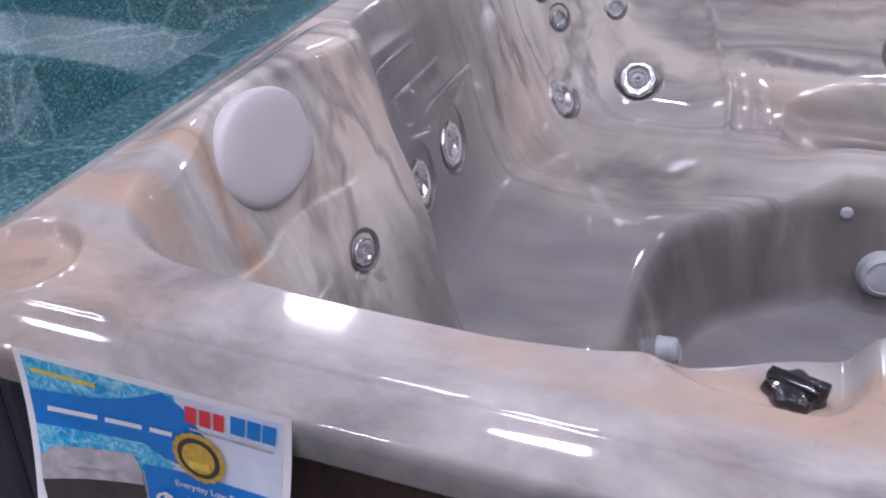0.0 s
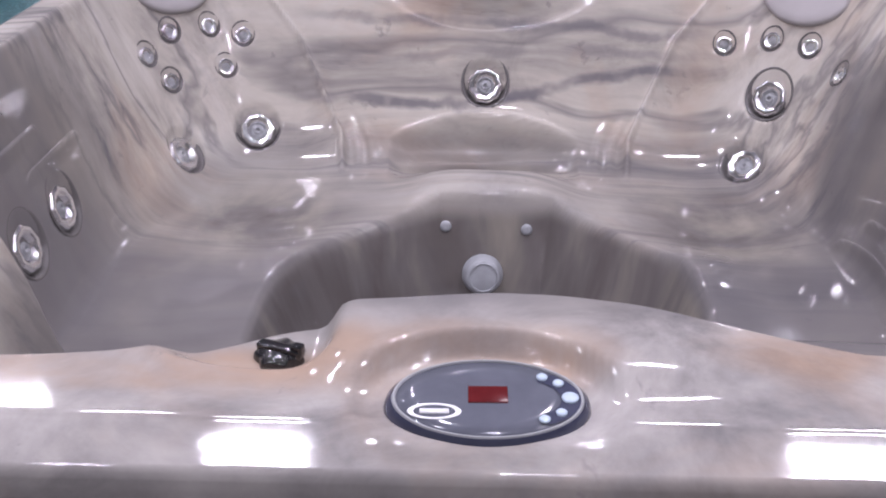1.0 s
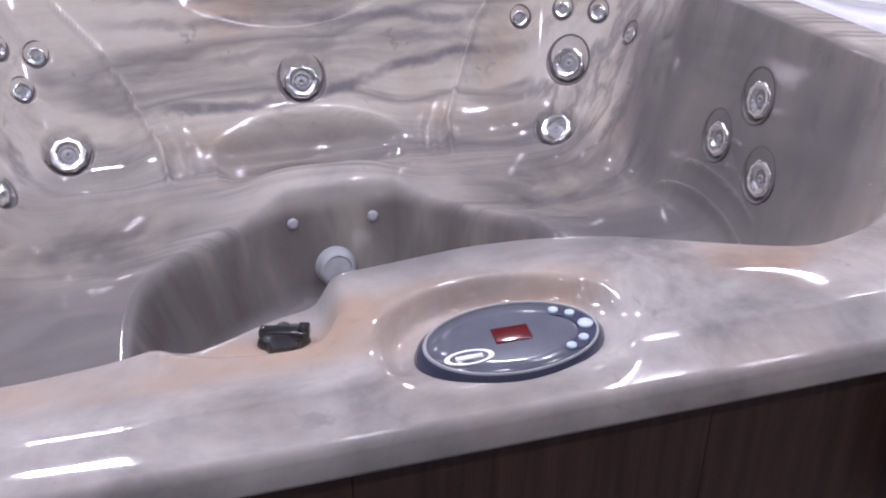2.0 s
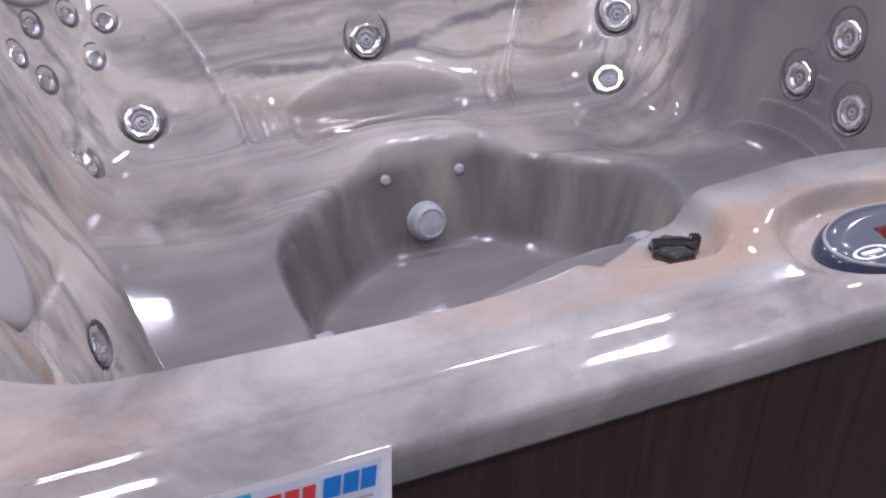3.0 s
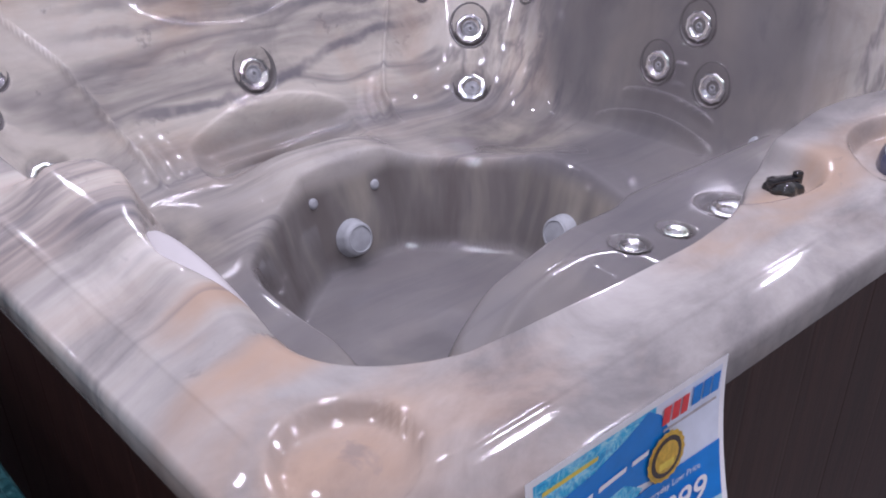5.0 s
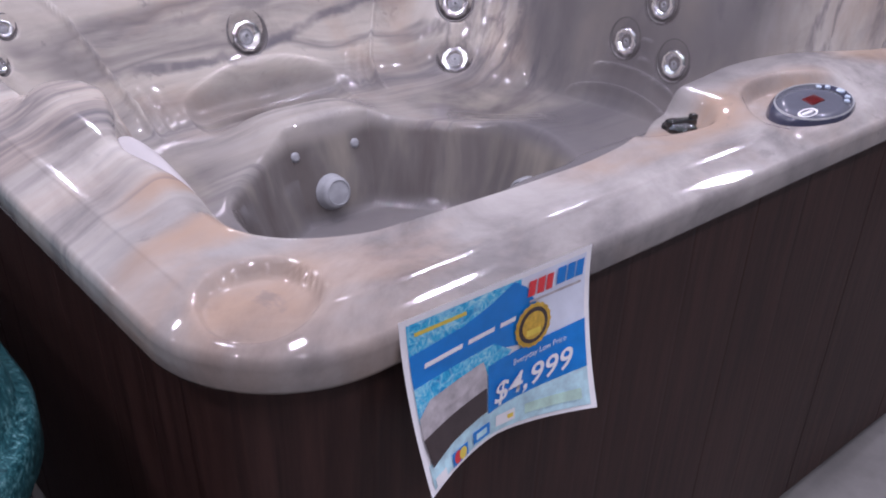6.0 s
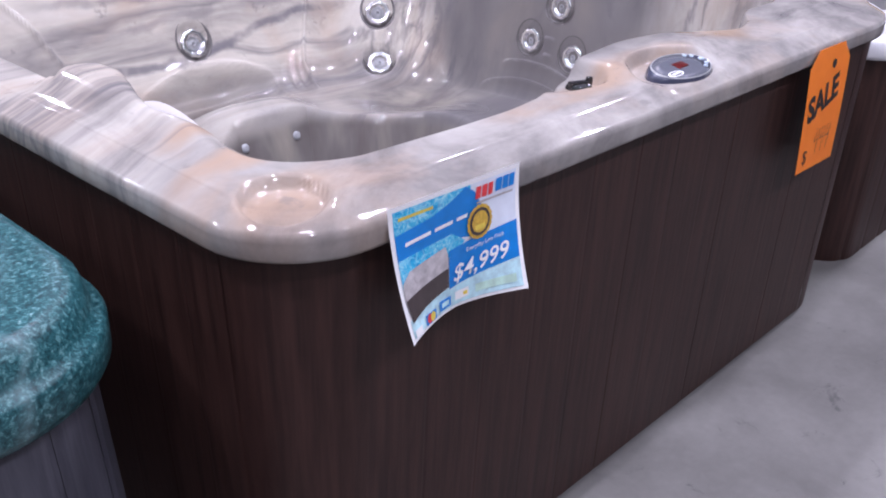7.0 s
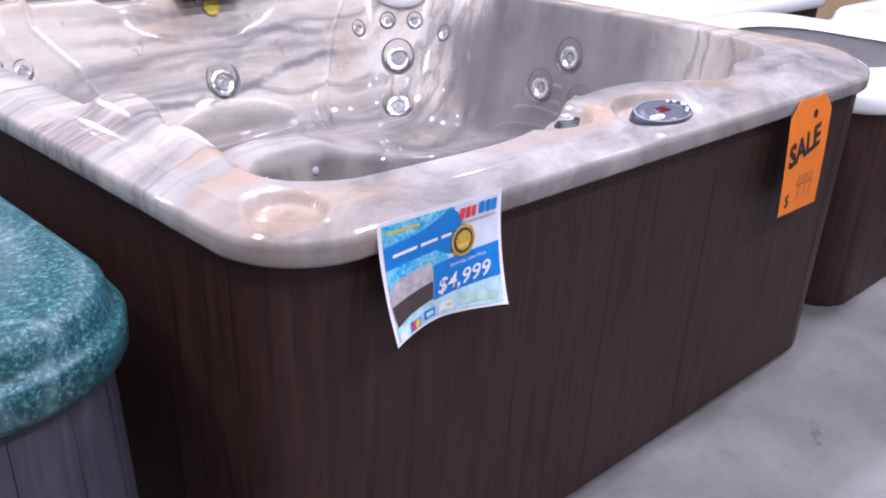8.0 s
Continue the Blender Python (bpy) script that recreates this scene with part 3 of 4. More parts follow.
    for side in (0, 1):
        line = np.interp(y, ry, rx)
        e = x - line if side == 0 else (2.105 - x) - line
        on = step(1.62, 1.72, y)
        z = z + (.023 * np.exp(-(e / .0065) ** 2) + .010 * step(-.12, -.0, e) * (1 - step(.0, .03, e))) * on
        pleat = np.exp(-((e - .05) / .045) ** 2) * step(1.66, 1.71, y) * (1 - step(1.74, 1.79, y))
        z = z + .006 * pleat * np.cos(2 * math.pi * e / .042)
    # lens-shaped hollow under the middle jet, with flowing lines in it
    q = (x - 1.05) / .25
    lens = np.clip(1 - q * q, 0, 1)
    yl = 1.745 + .026 * lens
    z = z - .075 * lens ** .8 * (1 - step(yl - .012, yl, y)) * step(1.56, 1.70, y)
    z = z + .014 * lens ** .5 * np.exp(-((y - yl) / .006) ** 2)
    z = z + .009 * lens * np.sin((yl - y) * 2 * math.pi / .034 + 4 * (x - 1.1)) * step(.01, .03, yl - y) * (1 - step(.09, .14, yl - y))
    if sockets:
        for place, nrm, r in SEATS:
            up = (Vector((0, 0, 1)) - nrm * nrm.z) * (r * .18)
            q = np.sqrt((x - place.x - up.x) ** 2 + (y - place.y - up.y) ** 2 + (z - place.z - up.z) ** 2)
            z = z - .62 * r / max(nrm.z, .14) * (1 - step(r * 1.18, r * 1.52, q))
        # moulded ribs: (height, from y, to y, bow) on the right wall, on the left wall and on the headrest wall
        band = lambda a, b: step(a, a + .03, y) * (1 - step(b - .03, b, y))
        for zc, y0, y1, bow in ((.452, .86, 1.27, -1.1), (.512, .88, 1.20, -1.1), (.600, .985, 1.055, 0), (.547, .985, 1.05, 0)):
            zz = zc + bow * (y - 1.07) ** 2
            z = z + .017 * np.exp(-((z - zz) / .009) ** 2) * band(y0, y1) * step(1.78, 1.80, x) * (1 - step(1.89, 1.90, x))
        for zc, y0, y1 in ((.765, .82, 1.02), (.706, .85, 1.11), (.642, .98, 1.25)):
            z = z + .022 * np.exp(-((z - zc) / .009) ** 2) * band(y0, y1) * step(.10, .12, x) * (1 - step(.24, .28, x))
        for zc, y0, y1 in ((.747, .27, .58), (.645, .36, .47)):
            z = z - .012 * np.exp(-((z - zc) / .008) ** 2) * band(y0, y1) * (1 - step(.30, .34, x))
    return z


SAMPLE = np.meshgrid(np.arange(.06, 2.1, .004), np.arange(.06, 2.1, .004), indexing="ij")
SAMPLE_Z = shell_height(SAMPLE[0].ravel(), SAMPLE[1].ravel(), False).reshape(SAMPLE[0].shape)


def on_shell(x, y, z, slack=1.0):
    """The nearest place of the shell to a point, and its normal."""
    q = (SAMPLE[0] - x) ** 2 + (SAMPLE[1] - y) ** 2 + slack * (SAMPLE_Z - z) ** 2
    i, j = np.unravel_index(np.argmin(q), q.shape)
    px, py = SAMPLE[0][i, j], SAMPLE[1][i, j]
    e = .02
    h = shell_height(np.array([px, px + e, px - e, px, px]), np.array([py, py, py, py + e, py - e]), False)
    nrm = Vector((-(h[1] - h[2]) / (2 * e), -(h[3] - h[4]) / (2 * e), 1)).normalized()
    return Vector((px, py, h[0])), nrm


SEATS = [(*on_shell(jx, jy, jz), r) for jx, jy, jz, r in JETS]


def tub_shell(parent):
    n, c = 1100, np.array([1.05, 1.03])
    ring = outline(0, W, Y0, D, RADII, n)
    verts = []
    for inset, z in ((.040, LIP + .004), (.012, LIP), (.003, LIP + .004), (0.0, LIP + .010), (0.0, .826), (0.0, .833)):
        verts.append(np.c_[c + (ring - c) * (1 - inset / 1.04), np.full(n, z)])
    s = np.r_[np.linspace(0, .006, 6), np.linspace(.0085, .038, 12), np.linspace(.0395, .055, 12), np.linspace(.058, .10, 16), np.linspace(.1012, .26, 130), np.linspace(.263, .42, 54), np.linspace(.426, .985, 84)]
    for f in s:
        p = c + (ring - c) * (1 - f)
        verts.append(np.c_[p, shell_height(p[:, 0], p[:, 1])])
    rows = len(verts)
    allv = np.vstack(verts + [np.array([[c[0], c[1], shell_height(c[:1], c[1:])[0]]])])
    faces = ring_faces(rows, n)
    last = (rows - 1) * n
    faces += [(last + k, last + (k + 1) % n, rows * n) for k in range(n)]
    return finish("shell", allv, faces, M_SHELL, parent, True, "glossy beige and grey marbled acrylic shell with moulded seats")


def seated(place, nrm, spin=0.0):
    return Matrix.Translation(place) @ nrm.to_track_quat("Z", "Y").to_matrix().to_4x4() @ Matrix.Rotation(spin, 4, "Z")


JET_MESH = {}


def jet_meshes():
    s, f = lathe([(1.50, .0), (1.44, .02), (1.36, -.04), (1.26, -.26), (1.16, -.46), (1.0, -.55), (.5, -.58)], 40)
    s = [(p[0], p[1] + max(0, .22 + .4 * p[2]) * (1 + .5 * p[1]), p[2]) for p in s]
    flute = lambda a, i: 1 + (.035 * math.cos(9 * a) if i in (1, 2, 3, 4) else 0)
    r, g = lathe([(1.06, -.50), (1.09, -.25), (1.03, -.08), (.86, -.02), (.66, -.09), (.50, -.20), (.44, -.48)], 60, flute, False)
    q, h = lathe([(.47, -.46), (.42, -.34), (.33, -.30), (.26, -.30), (.24, -.20), (.15, -.18), (.11, -.20), (.09, -.34), (0.0, -.36)], 28)
    for nm, v, fa, m in (("jet_socket", s, f, M_SOCKET_SHADED), ("chrome_ring", r, g, M_CHROME), ("nozzle", q, h, M_JETGREY)):
        me = bpy.data.meshes.new(nm)
        me.from_pydata(v, [], fa)
        me.materials.append(m)
        me.shade_smooth()
        JET_MESH[nm] = me


def jet(parent, place, nrm, r):
    base = new("jet", JET_MESH["jet_socket"])
    base.parent = parent
    base["label"] = "round chrome hot tub jet in a recessed socket"
    base.matrix_local = seated(place + nrm * .001, nrm) @ Matrix.Diagonal((r, r, r, 1))
    for nm in ("chrome_ring", "nozzle"):
        o = new(nm, JET_MESH[nm])
        o.parent = base
    return base


def suction(parent, x, y, z, r=.045):
    place, nrm = on_shell(x, y, z)
    v, f = lathe([(r * 1.12, -.02), (r * 1.12, .004), (r * 1.04, .008), (r * 1.0, .022), (r * .93, .032), (r * .80, .035), (r * .3, .037), (0, .037)], 40)
    o = finish("suction_cover", v, f, M_SUCTION, parent, True, "round pale grey suction cover on the foot well wall")
    o.matrix_local = seated(place, nrm)
    g, h = lathe([(r * .80, .034), (r * .78, .038), (r * .74, .038), (r * .72, .034)], 40, None, False)
    k = finish("cover_ring", g, h, M_SUCTION, o)
    return o


def plug(parent, x, y, z):
    place, nrm = on_shell(x, y, z)
    v, f = lathe([(.014, -.01), (.014, .002), (.010, .006), (.004, .007), (0, .006)], 20)
    o = finish("wall_plug", v, f, M_SUCTION, parent, True, "small pale plastic plug")
    o.matrix_local = seated(place, nrm)


def pillow(parent, place, nrm, a, b, spin=0.0):
    v, f = lathe([(.80, -.05), (.97, -.03), (.99, -.016), (1.02, -.004), (1.0, .006), (.965, .0105), (.90, .0130), (.70, .0145), (.4, .015), (0, .015)], 64)
    v = [(p[0] * a, p[1] * b, p[2]) for p in v]
    o = finish("headrest_pillow", v, f, M_PILLOW, parent, True, "smooth grey oval headrest pillow set in the tub wall")
    o.matrix_local = seated(place, nrm, spin)


def control_panel(parent):
    ca, cb = .091, .058
    def oval(prof, n=72):
        v, f = lathe(prof, n, None, prof[-1][0] < .01)
        return [(p[0] * ca, p[1] * cb, p[2]) for p in v], f
    v, f = oval([(1.0, -.010), (1.03, -.003), (1.035, .006), (1.01, .014), (.955, .0185)])
    body = finish("control_panel", v, f, M_PANELSIDE, parent, True, "oval grey control panel with a dark navy rim")
    body.matrix_local = pose(1.005, .057, .8570, 11, 0, 1) @ Matrix.Diagonal((.98, .83, 1, 1))
    v, f = oval([(.955, .0175), (.945, .0205), (.92, .0205), (.91, .0185)])
    finish("panel_bezel", v, f, M_JETGREY, body, True, "thin bright bezel")
    v, f = oval([(.92, .0165), (.915, .0185), (.6, .0195), (0, .020)])
    finish("panel_face", v, f, M_PANEL, body, True, "slate grey printed film")
    part("display", box_bm(-.018, .018, -.008, .015, .0185, .0212, .001), M_DISPLAY, body, "dark red display window")
    v, f = lathe([(1, 0), (.98, .0006), (.80, .0006), (.78, 0)], 40, None, False)
    finish("oval_badge", [(p[0] * .024 - .048, p[1] * .011 - .020, p[2] + .0198) for p in v], f, M_PALE, body)
    part("badge_bar", box_bm(-.061, -.035, -.023, -.017, .0195, .0206), M_PALE, body)
    arc = bmesh.new()
    for k in range(22):
        a0, a1 = (radians(-70 + 140 * i / 22) for i in (k, k + 1))
        q = [arc.verts.new((.034 + r * .042 * math.cos(a) * 1.05, -.001 + r * .042 * math.sin(a) * .82, .0204)) for a, r in ((a0, .72), (a0, 1.12), (a1, 1.12), (a1, .72))]
        arc.faces.new(q)
    part("button_strip", arc, M_PANELSIDE, body, "dark curved strip behind the buttons")
    for k, a in enumerate((-68, -40, 0, 40, 66)):
        t = radians(a)
        v, f = lathe([(.0050, 0), (.0052, .0016), (.004, .0026), (0, .003)], 18)
        o = finish("button", [(p[0] * (1.5 if k == 2 else 1), p[1] * (1.5 if k == 2 else 1), p[2]) for p in v], f, M_BUTTON, body, True, "small pale blue button")
        o.location = (.034 + .0395 * math.cos(t), -.001 + .032 * math.sin(t), .0204)


def air_valve(parent):
    v, f = lathe([(.036, -.012), (.037, .004), (.033, .010), (.030, .012)], 40)
    base = finish("air_valve", v, f, M_PANEL, parent, True, "grey valve collar with a glossy black handle")
    base.matrix_local = pose(.806, .142, .841, 0, 0, -20) @ Matrix.Diagonal((.86, .86, .86, 1))
    wave = lambda a, i: 1 + .10 * math.cos(7 * a) * (i in (1, 2, 3))
    v, f = lathe([(.027, .010), (.028, .015), (.026, .022), (.020, .026), (0, .028)], 56, wave)
    knob = finish("valve_knob", v, f, M_BLACK, base, True, "glossy black fluted knob")
    bm = box_bm(-.027, .029, -.0075, .0075, .018, .031, .005, 3)
    part("valve_handle", bm, M_BLACK, base, "glossy black lever")
    bm = box_bm(.017, .030, -.006, .006, .022, .037, .004, 3)
    part("handle_tip", bm, M_BLACK, base)


def waterfall(parent):
    sp = part("waterfall_spout", box_bm(.945, 1.195, 1.885, 1.96, .860, .888, .006, 3), M_SLATE, parent, "grey rectangular waterfall spout on the back edge")
    part("spout_slot", box_bm(.955, 1.185, 1.876, 1.89, .848, .866, .003), M_BLACK, sp, "dark slot")
    place, nrm = on_shell(1.081, 1.913, .821)
    v, f = lathe([(.030, 0), (.030, .001), (.012, .0012), (0, .0012)], 32)
    o = finish("yellow_sticker", v, f, M_YELLOW, parent, True, "round yellow sticker")
    o.matrix_local = seated(place + nrm * .006, nrm)


def skirt(parent):
    """Dark boards round the cabinet, leaning in a little towards the floor."""
    n = 480
    top = outline(.045, W - .045, .048 + Y0, D - .045, (.14, .25, .22, .2), n)
    bot = outline(.075, W - .075, .078 + Y0, D - .075, (.12, .22, .2, .18), n)
    vs = np.vstack([np.c_[top, np.full(n, LIP + .01)], np.c_[bot, np.full(n, .0)]])
    body = finish("cabinet", vs, ring_faces(2, n), M_BOARD, parent, True, "dark cabinet behind the boards")
    m = 8

    def board(length, place_fn, nm="skirt_board"):
        """A board with shallow vertical grooves; place_fn maps (along, out, up) to the tub."""
        vs, fs = [], []
        cuts = sorted({0.0, .004, length - .004, length} | {round(g + e, 4) for g in np.arange(.131, length - .05, .131) for e in (-.004, -.0015, .0015, .004)})
        for i, a in enumerate(cuts):
            edge = a in (0.0, length)
            groove = any(abs(a - g) < .002 for g in np.arange(.131, length - .05, .131))
            out = .0108 if edge and length > .6 else .0102 if edge else (.0107 if groove else .011)
            for k in range(m + 1):
                up = .012 + (LIP + .0 - .012) * k / m
                vs.append(place_fn(a, out, up))
        for i in range(len(cuts) - 1):
            for k in range(m):
                a, b = i * (m + 1) + k, (i + 1) * (m + 1) + k
                fs.append((a, b, b + 1, a + 1))
        o = finish(nm, vs, fs, M_BOARD, body, False)
        return o

    lean = lambda up: .030 * (1 - up / LIP)
    seams = [.175, .844, 1.207, 1.57, 1.838]
    for a, b in zip(seams, seams[1:]):
        board(b - a - .001, lambda s, o, u, a=a: (a + .0005 + s, .046 + Y0 + lean(u) - o, u))
    sy = [.175 + Y0, .92, 1.29, 1.66, 1.84]
    for a, b in zip(sy, sy[1:]):
        board(b - a - .004, lambda s, o, u, a=a: (.046 + lean(u) - o, b - .002 - s, u))
        board(b - a - .004, lambda s, o, u, a=a: (W - .026 - lean(u) + o, a + .1 + .002 + s, u))
    for cx, cy, r, s in ((.175, .175 + Y0, .129, 180), (W - .262, .282 + Y0, .236, 270)):
        L = r * math.pi / 2
        vs, fs = [], []
        N = 28
        for i in range(N + 1):
            t = radians(s + 90 * i / N)
            for k in range(m + 1):
                up = .012 + (LIP - .012) * k / m
                rr = r + .011 - lean(up) 
                vs.append((cx + rr * math.cos(t), cy + rr * math.sin(t), up))
        for i in range(N):
            for k in range(m):
                a, b = i * (m + 1) + k, (i + 1) * (m + 1) + k
                fs.append((a, b, b + 1, a + 1))
        finish("corner_board", vs, fs, M_BOARD, body, True)


def hot_tub():
    tub = new("hot_tub")
    tagged(tub, "square hot tub with glossy beige marbled shell and dark brown boards", "hot tub")
    tub_shell(tub)
    jet_meshes()
    for j in SEATS:
        jet(tub, *j)
    suction(tub, 1.048, 1.404, .238)
    suction(tub, 1.433, 1.026, .260)
    suction(tub, .615, .975, .235, .026)
    plug(tub, .957, 1.436, .345)
    plug(tub, 1.152, 1.438, .350)
    plug(tub, 1.823, .735, .452)
    pillow(tub, Vector((.162, .445, .830)), Vector((.925, 0, .38)), .110, .070)
    for x, y in ((.244, 1.815), (1.861, 1.815)):
        p, nn = on_shell(x, y, .838)
        pillow(tub, p, nn, .115, .080)
    control_panel(tub)
    air_valve(tub)
    waterfall(tub)
    skirt(tub)


hot_tub()


# ---- the price sheet ----
SHEET_W, SHEET_H = .266, .190


def sheet_point(u, v, off=0.0):
    """A place on the curled price sheet: u across, v down from its taped top edge."""
    c = 2 * u - 1
    curl = v ** 1.8
    out = .0185 + .036 * curl * (abs(c) ** 1.6) + .004 * curl
    x = .176 + SHEET_W * u + .012 * v * (.5 - u) * 2 * .9
    z = .855 - SHEET_H * v + .004 * (1 - u) - .003
    return Vector((x, -out - off, z))


def sheet_patch(name, poly, material, parent, layer, cells=14):
    """A printed area: a polygon in sheet coordinates, laid on the curled sheet."""
    us, vs = [p[0] for p in poly], [p[1] for p in poly]
    bm = bmesh.new()
    ring = [bm.verts.new((p[0], p[1], 0)) for p in poly]
    bm.faces.new(ring)
    for axis, lo, hi in ((0, min(us), max(us)), (1, min(vs), max(vs))):
        k = max(1, int((hi - lo) * cells))
        for i in range(1, k):
            co, no = [0, 0, 0], [0, 0, 0]
            co[axis], no[axis] = lo + (hi - lo) * i / k, 1
            bmesh.ops.bisect_plane(bm, geom=bm.verts[:] + bm.edges[:] + bm.faces[:], plane_co=co, plane_no=no)
    for v in bm.verts:
        v.co = sheet_point(v.co.x, v.co.y, .0004 * layer)
    return part(name, bm, material, parent)


def circle(cu, cv, r, n=40, wave=0.0):
    return [(cu + r * (1 + wave * math.cos(18 * t)) * math.cos(t), cv + r * SHEET_W / SHEET_H * (1 + wave * math.cos(18 * t)) * math.sin(t)) for t in (2 * math.pi * k / n for k in range(n))]


def rect(u0, v0, u1, v1, slant=0.0):
    return [(u0, v0), (u1, v0), (u1 - slant, v1), (u0 - slant, v1)]


def letters(text, size, material, parent, place_fn, name, bold=0.0):
    cu = bpy.data.curves.new("letters", "FONT")
    cu.body, cu.size, cu.resolution_u, cu.offset = text, size, 3, bold
    tmp = new("letters", cu)
    dg = bpy.context.evaluated_depsgraph_get()
    me = bpy.data.meshes.new_from_object(tmp.evaluated_get(dg))
    bpy.data.objects.remove(tmp)
    for v in me.vertices:
        v.co = place_fn(v.co.x, v.co.y)
    me.materials.clear()
    me.materials.append(material)
    me.name = name
    o = new(name, me)
    o.parent = parent
    return o


def price_sheet():
    n = 24
    vs, fs = [], []
    for side in (0, 1):
        for i in range(n + 1):
            for j in range(n + 1):
                vs.append(sheet_point(i / n, j / n, -.0003 * side))
    for side in (0, 1):
        o = side * (n + 1) ** 2
        for i in range(n):
            for j in range(n):
                a = o + i * (n + 1) + j
                q = (a, a + 1, a + n + 2, a + n + 1)
                fs.append(q if side == 0 else q[::-1])
    sh = finish("price_sheet", vs, fs, M_PAPER, None, True)
    tagged(sh, "curled white and blue printed price sheet taped to the tub rim", "sign")
    sheet_patch("printed_area", rect(.03, .035, .60, .22), M_WATERINK, sh, 1)
    sheet_patch("printed_area", [(.60, .035), (.97, .035), (.97, .50), (.68, .50)], M_SKYINK, sh, 1)
    sheet_patch("blue_band", [(.03, .215), (.3, .175), (.45, .11), (.56, .036), (.63, .10), (.70, .25), (.73, .44), (.6, .45), (.45, .41), (.03, .415)], M_BLUEINK, sh, 2)
    sheet_patch("printed_area", [(.03, .40), (.3, .38), (.46, .37), (.56, .46), (.50, .54), (.03, .60)], M_WATERINK, sh, 3)
    sheet_patch("blue_block", [(.43, .50), (.60, .475), (.97, .44), (.97, .735), (.75, .765), (.43, .815)], M_BLUEINK, sh, 4)
    sheet_patch("pale_band", [(.03, .84), (.42, .80), (.75, .75), (.97, .73), (.97, .97), (.03, .97)], M_PALEBLUE, sh, 3)
    sheet_patch("tub_picture", [(.03, .57), (.10, .50), (.40, .45), (.42, .53), (.42, .64), (.03, .70)], M_GREYINK, sh, 5)
    sheet_patch("tub_picture", [(.03, .69), (.2, .66), (.42, .63), (.42, .79), (.2, .82), (.05, .86)], M_DARKINK, sh, 6)
    sheet_patch("tub_picture", [(.12, .545), (.34, .50), (.38, .54), (.30, .585), (.14, .60)], M_GREYINK, sh, 7)
    # writing that is drawn as plain bars
    sheet_patch("text_bar", rect(.06, .085, .31, .108), M_YELLOWINK, sh, 5)
    for a, b in ((.095, .290), (.320, .460), (.490, .575)):
        sheet_patch("text_bar", [(a, .290 - .07 * a), (b, .290 - .07 * b), (b - .004, .318 - .07 * b), (a - .004, .318 - .07 * a)], M_PALE, sh, 5)
    for k, (a, b) in enumerate(((.635, .675), (.685, .725), (.735, .772))):
        sheet_patch("logo_block", rect(a + .004, .070, b + .004, .165, .006), M_REDINK, sh, 5)
    for k, (a, b) in enumerate(((.795, .845), (.853, .898), (.905, .95))):
        sheet_patch("logo_block", rect(a + .004, .058, b + .004, .158, .006), M_BLUEINK, sh, 5)
    sheet_patch("text_bar", rect(.645, .190, .94, .205), M_GREYINK, sh, 5)
    # gold seal
    sheet_patch("gold_seal", circle(.668, .350, .098, 72, .03), M_GOLD, sh, 8, 10)
    sheet_patch("gold_seal", circle(.668, .350, .080), M_DARKINK, sh, 9, 10)
    sheet_patch("gold_seal", circle(.668, .350, .062), M_GOLD, sh, 10, 10)
    sheet_patch("gold_seal", rect(.628, .370, .708, .410), M_YELLOWINK, sh, 11, 10)
    # payment card shapes
    sheet_patch("card_shape", rect(.045, .915, .125, .965), M_PALE, sh, 7)
    sheet_patch("card_shape", rect(.175, .885, .285, .965), M_BLUEINK, sh, 7)
    sheet_patch("card_shape", circle(.213, .925, .026), M_REDINK, sh, 8)
    sheet_patch("card_shape", circle(.247, .925, .026), M_YELLOWINK, sh, 9)
    sheet_patch("card_shape", rect(.325, .865, .435, .945), M_BLUEINK, sh, 7)
    sheet_patch("card_shape", rect(.345, .885, .415, .925), M_PALEBLUE, sh, 8)
    sheet_patch("card_shape", rect(.475, .855, .585, .930), M_PALE, sh, 7)
    sheet_patch("card_shape", rect(.50, .88, .575, .91), M_YELLOWINK, sh, 8)
    sheet_patch("text_bar", rect(.64, .86, .93, .925), M_GREENINK, sh, 5)
    hs = SHEET_H
    letters("Everyday Low Price", .0098, M_PALE, sh, lambda x, y: sheet_point(.560 + x / SHEET_W, .556 - y / hs - .11 * x / SHEET_W, .0045), "small_lettering")
    letters("$4,999", .036, M_PALE, sh, lambda x, y: sheet_point(.450 + 1.16 * x / SHEET_W + .18 * y / SHEET_W, .765 - y / hs - .17 * x / SHEET_W, .0045), "price_lettering", .0005)


price_sheet()


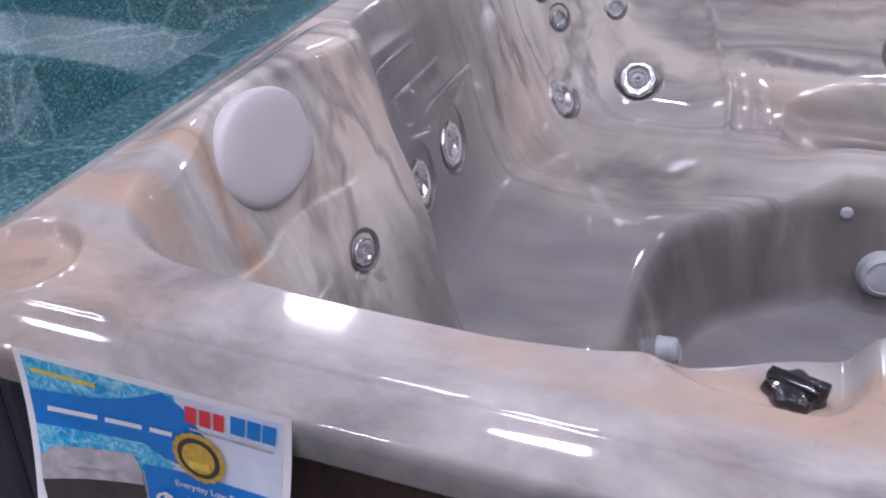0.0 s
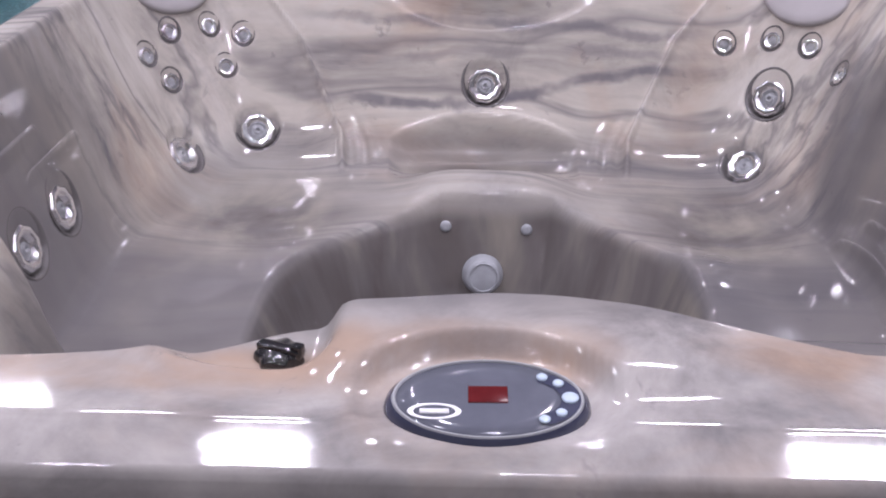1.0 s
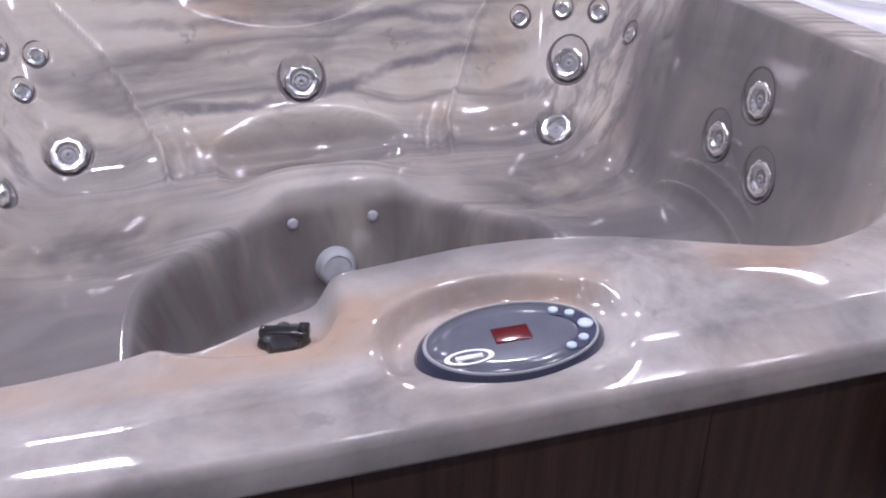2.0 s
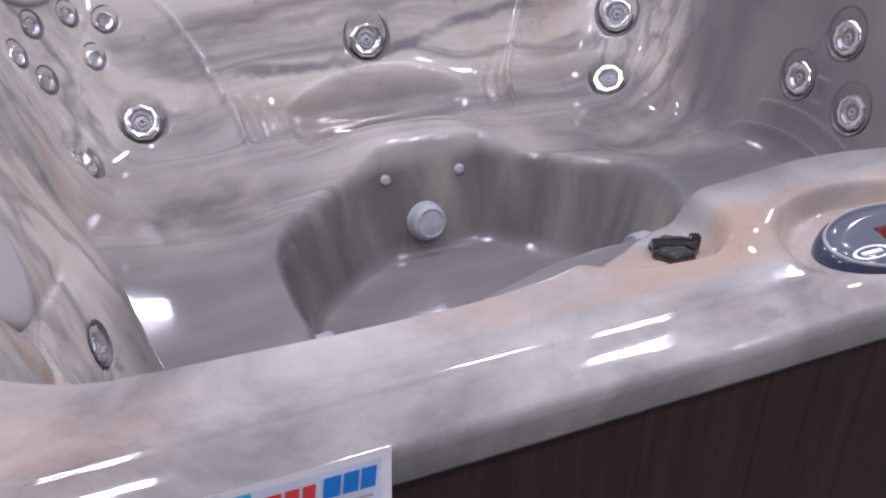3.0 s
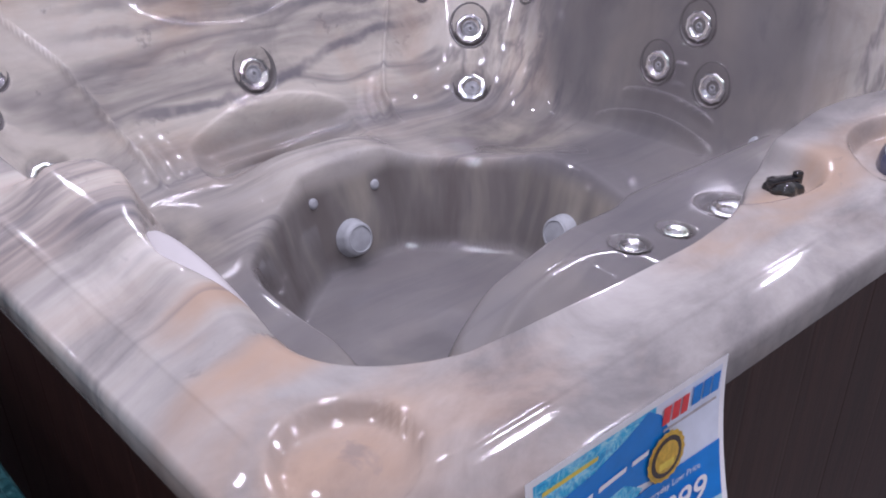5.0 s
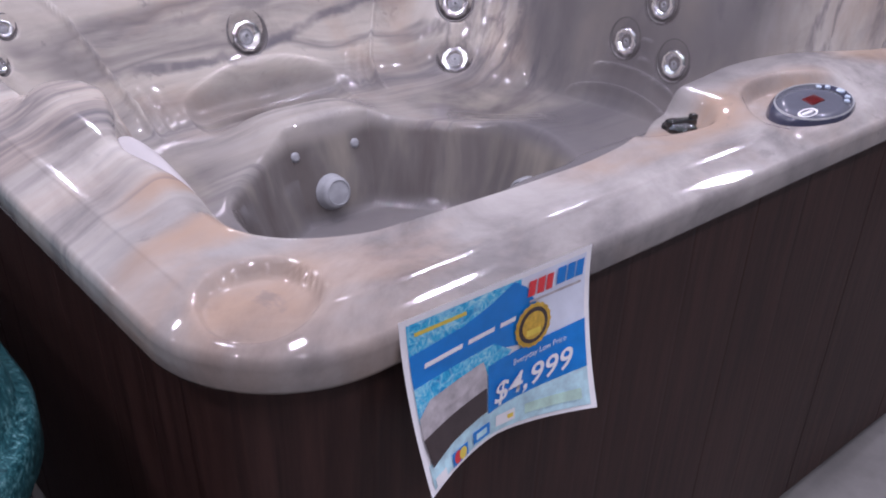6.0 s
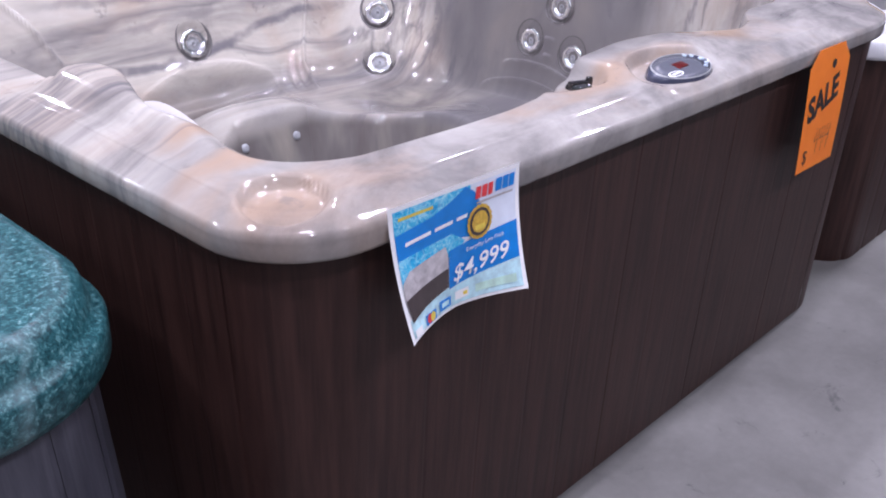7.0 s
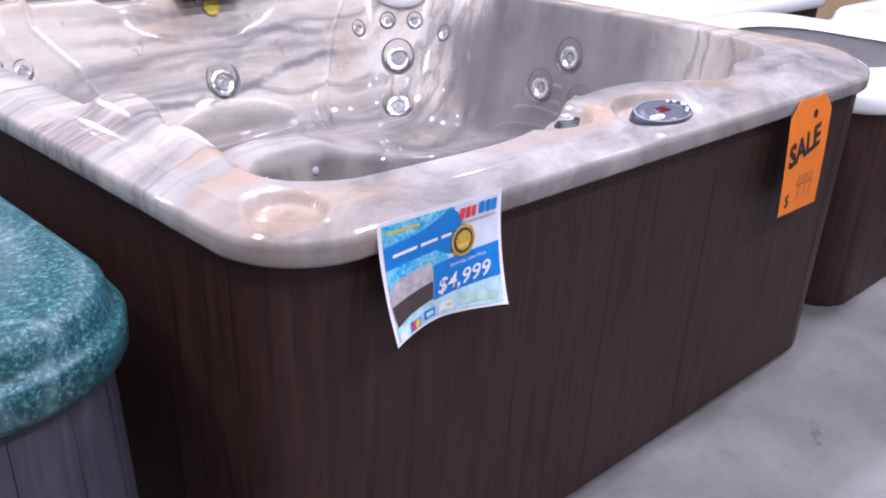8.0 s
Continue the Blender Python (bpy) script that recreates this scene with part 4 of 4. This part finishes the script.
# ---- the orange sale tag ----
def sale_tag():
    x0, x1, z0, z1 = 1.432, 1.640, .552, .838
    prof = [(x0 + .006, z0 + .006), (x1, z0), (x1, z1 - .04), (x1 - .038, z1), (x0 + .038, z1), (x0, z1 - .036)]
    bm = bmesh.new()
    face = bm.faces.new([bm.verts.new((x, 0, z)) for x, z in prof])
    for i in range(1, 10):
        z = z0 + (z1 - z0) * i / 10
        bmesh.ops.bisect_plane(bm, geom=bm.verts[:] + bm.edges[:] + bm.faces[:], plane_co=(0, 0, z), plane_no=(0, 0, 1))
    hang = lambda x, z: -.020 - .010 * ((z1 - z) / (z1 - z0)) ** 2 * (1 - .5 * (x - x0) / (x1 - x0)) - .004 * math.sin(3.1 * (z1 - z) / (z1 - z0))
    for v in bm.verts:
        v.co.y = hang(v.co.x, v.co.z)
    g = bmesh.ops.extrude_face_region(bm, geom=bm.faces[:])
    for e in g["geom"]:
        if isinstance(e, bmesh.types.BMVert):
            e.co.y += .0008
    tag = part("sale_tag", bm, M_ORANGE, None, "", False)
    tagged(tag, "fluorescent orange card sale tag hanging below the tub rim", "tag")
    on = lambda x, z, off=.0012: Vector((x, hang(x, z) - off, z))
    bm = bmesh.new()
    bm.faces.new([bm.verts.new(on(1.555 + .0105 * math.cos(t), .796 + .0105 * math.sin(t))) for t in (2 * math.pi * k / 24 for k in range(24))])
    part("punched_hole", bm, M_BLACKINK, tag, "dark punched hole", False)
    letters("SALE", .070, M_BLACKINK, tag, lambda x, y: on(1.452 + x * 1.0 - y * .16, .676 + y * 1.12 + x * .27), "sale_lettering", .0028)
    letters("$", .046, M_BLACKINK, tag, lambda x, y: on(1.457 + x, .578 + y), "price_lettering")
    # thin handwritten strokes
    bm = bmesh.new()
    for cx in (1.520, 1.550, 1.580):
        for (ax, az), (bx, bz) in (((0, .058), (-.010, .030)), ((-.010, .030), (.012, .032)), ((.012, .056), (.004, -.002))):
            a, b = Vector((cx + ax, 0, .592 + az)), Vector((cx + bx, 0, .592 + bz))
            s = (b - a).cross(Vector((0, 1, 0))).normalized() * .0011
            bm.faces.new([bm.verts.new(on(p.x, p.z)) for p in (a + s, b + s, b - s, a - s)])
    part("pen_strokes", bm, M_DARKINK, tag, "thin handwritten strokes", False)


sale_tag()


# ---- neighbouring tubs ----
def plain_tub(name, label, x0, x1, y0, y1, radii, lip0, lip1, rim_w, m_rim, m_in, m_board, board_w, seat_z=.42, lean=.03):
    e = new(name)
    tagged(e, label, "hot tub")
    n = 420
    prof = [(.03, lip0), (.006, lip0), (0, lip0 + .012), (0, lip0 + (lip1 - lip0) * .45), (.006, lip0 + (lip1 - lip0) * .52), (.016, lip0 + (lip1 - lip0) * .55),
            (.020, lip0 + (lip1 - lip0) * .66), (.026, lip1 - .018), (.040, lip1 - .004), (.052, lip1)]
    rows = []
    half = min(x1 - x0, y1 - y0) / 2
    for ins, z in prof:
        rows.append(np.c_[outline(x0 + ins, x1 - ins, y0 + ins, y1 - ins, [max(.02, r - ins) for r in radii], n), np.full(n, z)])
    rim = finish("rim", np.vstack(rows + [np.c_[outline(x0 + i, x1 - i, y0 + i, y1 - i, [r + .02 for r in radii], n), np.full(n, z)] for i, z in ((.07, lip1 - .002), (rim_w, lip1 - .006), (rim_w + .02, lip1 - .03))]),
                 ring_faces(len(prof) + 3, n), m_rim, e, True)
    inner = [(rim_w + .019, lip1 - .029, .03), (rim_w + .05, lip1 - .15, .05), (rim_w + .12, seat_z + .05, .06), (rim_w + .17, seat_z, .07), (rim_w + .42, seat_z - .01, .1), (rim_w + .46, seat_z - .04, .1), (rim_w + .52, .20, .1), (rim_w + .58, .17, .1)]
    squeeze = min(1, (half - rim_w - .12) / .58)
    inner = [(rim_w + (i - rim_w) * squeeze, z, q) for i, z, q in inner]
    vs = [np.c_[outline(x0 + i, x1 - i, y0 + i, y1 - i, [min(r + q, half - i - .02) for r in radii], n), np.full(n, z)] for i, z, q in inner]
    fs = ring_faces(len(inner), n) + [tuple((len(inner) - 1) * n + k for k in range(n))]
    finish("basin", np.vstack(vs), fs, m_in, e, True)
    # boards
    per = outline(x0 + .03, x1 - .03, y0 + .03, y1 - .03, [max(.02, r - .03) for r in radii], 1200)
    cen = np.array([(x0 + x1) / 2, (y0 + y1) / 2])
    length = np.r_[0, np.cumsum(np.hypot(*np.diff(np.vstack([per, per[:1]]), axis=0).T))]
    count = int(length[-1] / board_w)
    for b in range(count):
        ends = np.linspace(b * length[-1] / count + .0006, (b + 1) * length[-1] / count - .0006, 9)
        around = np.vstack([per, per[:1]])
        spots = np.c_[np.interp(ends, length, around[:, 0]), np.interp(ends, length, around[:, 1])]
        vs, fs = [], []
        for q, spot in enumerate(spots):
            edge = .002 if q in (0, 8) else 0
            for up in (0.0, lip0 + .005):
                f = 1 - (edge + lean * (1 - up / lip0)) / half
                p = cen + (spot - cen) * f
                vs.append((p[0], p[1], up))
        fs = [(2 * q, 2 * q + 2, 2 * q + 3, 2 * q + 1) for q in range(8)]
        finish("skirt_board", vs, fs, m_board, e, False)
    inside = outline(x0 + .05, x1 - .05, y0 + .05, y1 - .05, [max(.02, r - .05) for r in radii], 200)
    low = cen + (inside - cen) * (1 - (lean + .01) / half)
    finish("cabinet", np.vstack([np.c_[inside, np.full(200, lip0)], np.c_[low, np.full(200, .0)]]), ring_faces(2, 200), M_HOLE, e, True)
    return e


teal = plain_tub("teal_hot_tub", "dark teal speckled hot tub with slate grey boards", -2.10, -.060, .12, 2.12, (.14, .24, .2, .2), .645, .765, .16, M_TEAL, M_TEAL, M_GREYBOARD, .095, lean=-.03)
white = plain_tub("white_hot_tub", "small white hot tub with grey inside and dark brown boards", 2.14, 3.12, .03, 1.0, (.16, .2, .2, .2), .665, .775, .12, M_WHITE, M_GREYSHELL, M_BOARD, .14, lean=.03)
plain_tub("white_hot_tub", "white hot tub with smooth white inside", 2.25, 4.2, 1.12, 3.1, (.2, .2, .2, .2), .68, .80, .14, M_WHITE, M_WHITE, M_BOARD, .14)
plain_tub("white_hot_tub", "white rimmed hot tub with plain grey sides", 3.22, 5.2, -1.2, .80, (.2, .2, .2, .2), .67, .79, .14, M_WHITE, M_WHITE, M_GREYSIDE, .14)
crate = part("cardboard_carton", box_bm(7.3, 8.0, 1.0, 6.0, 0, 1.9, .01), M_CARD, None, "", False)
tagged(crate, "tall plain brown cardboard carton standing on the floor", "carton")
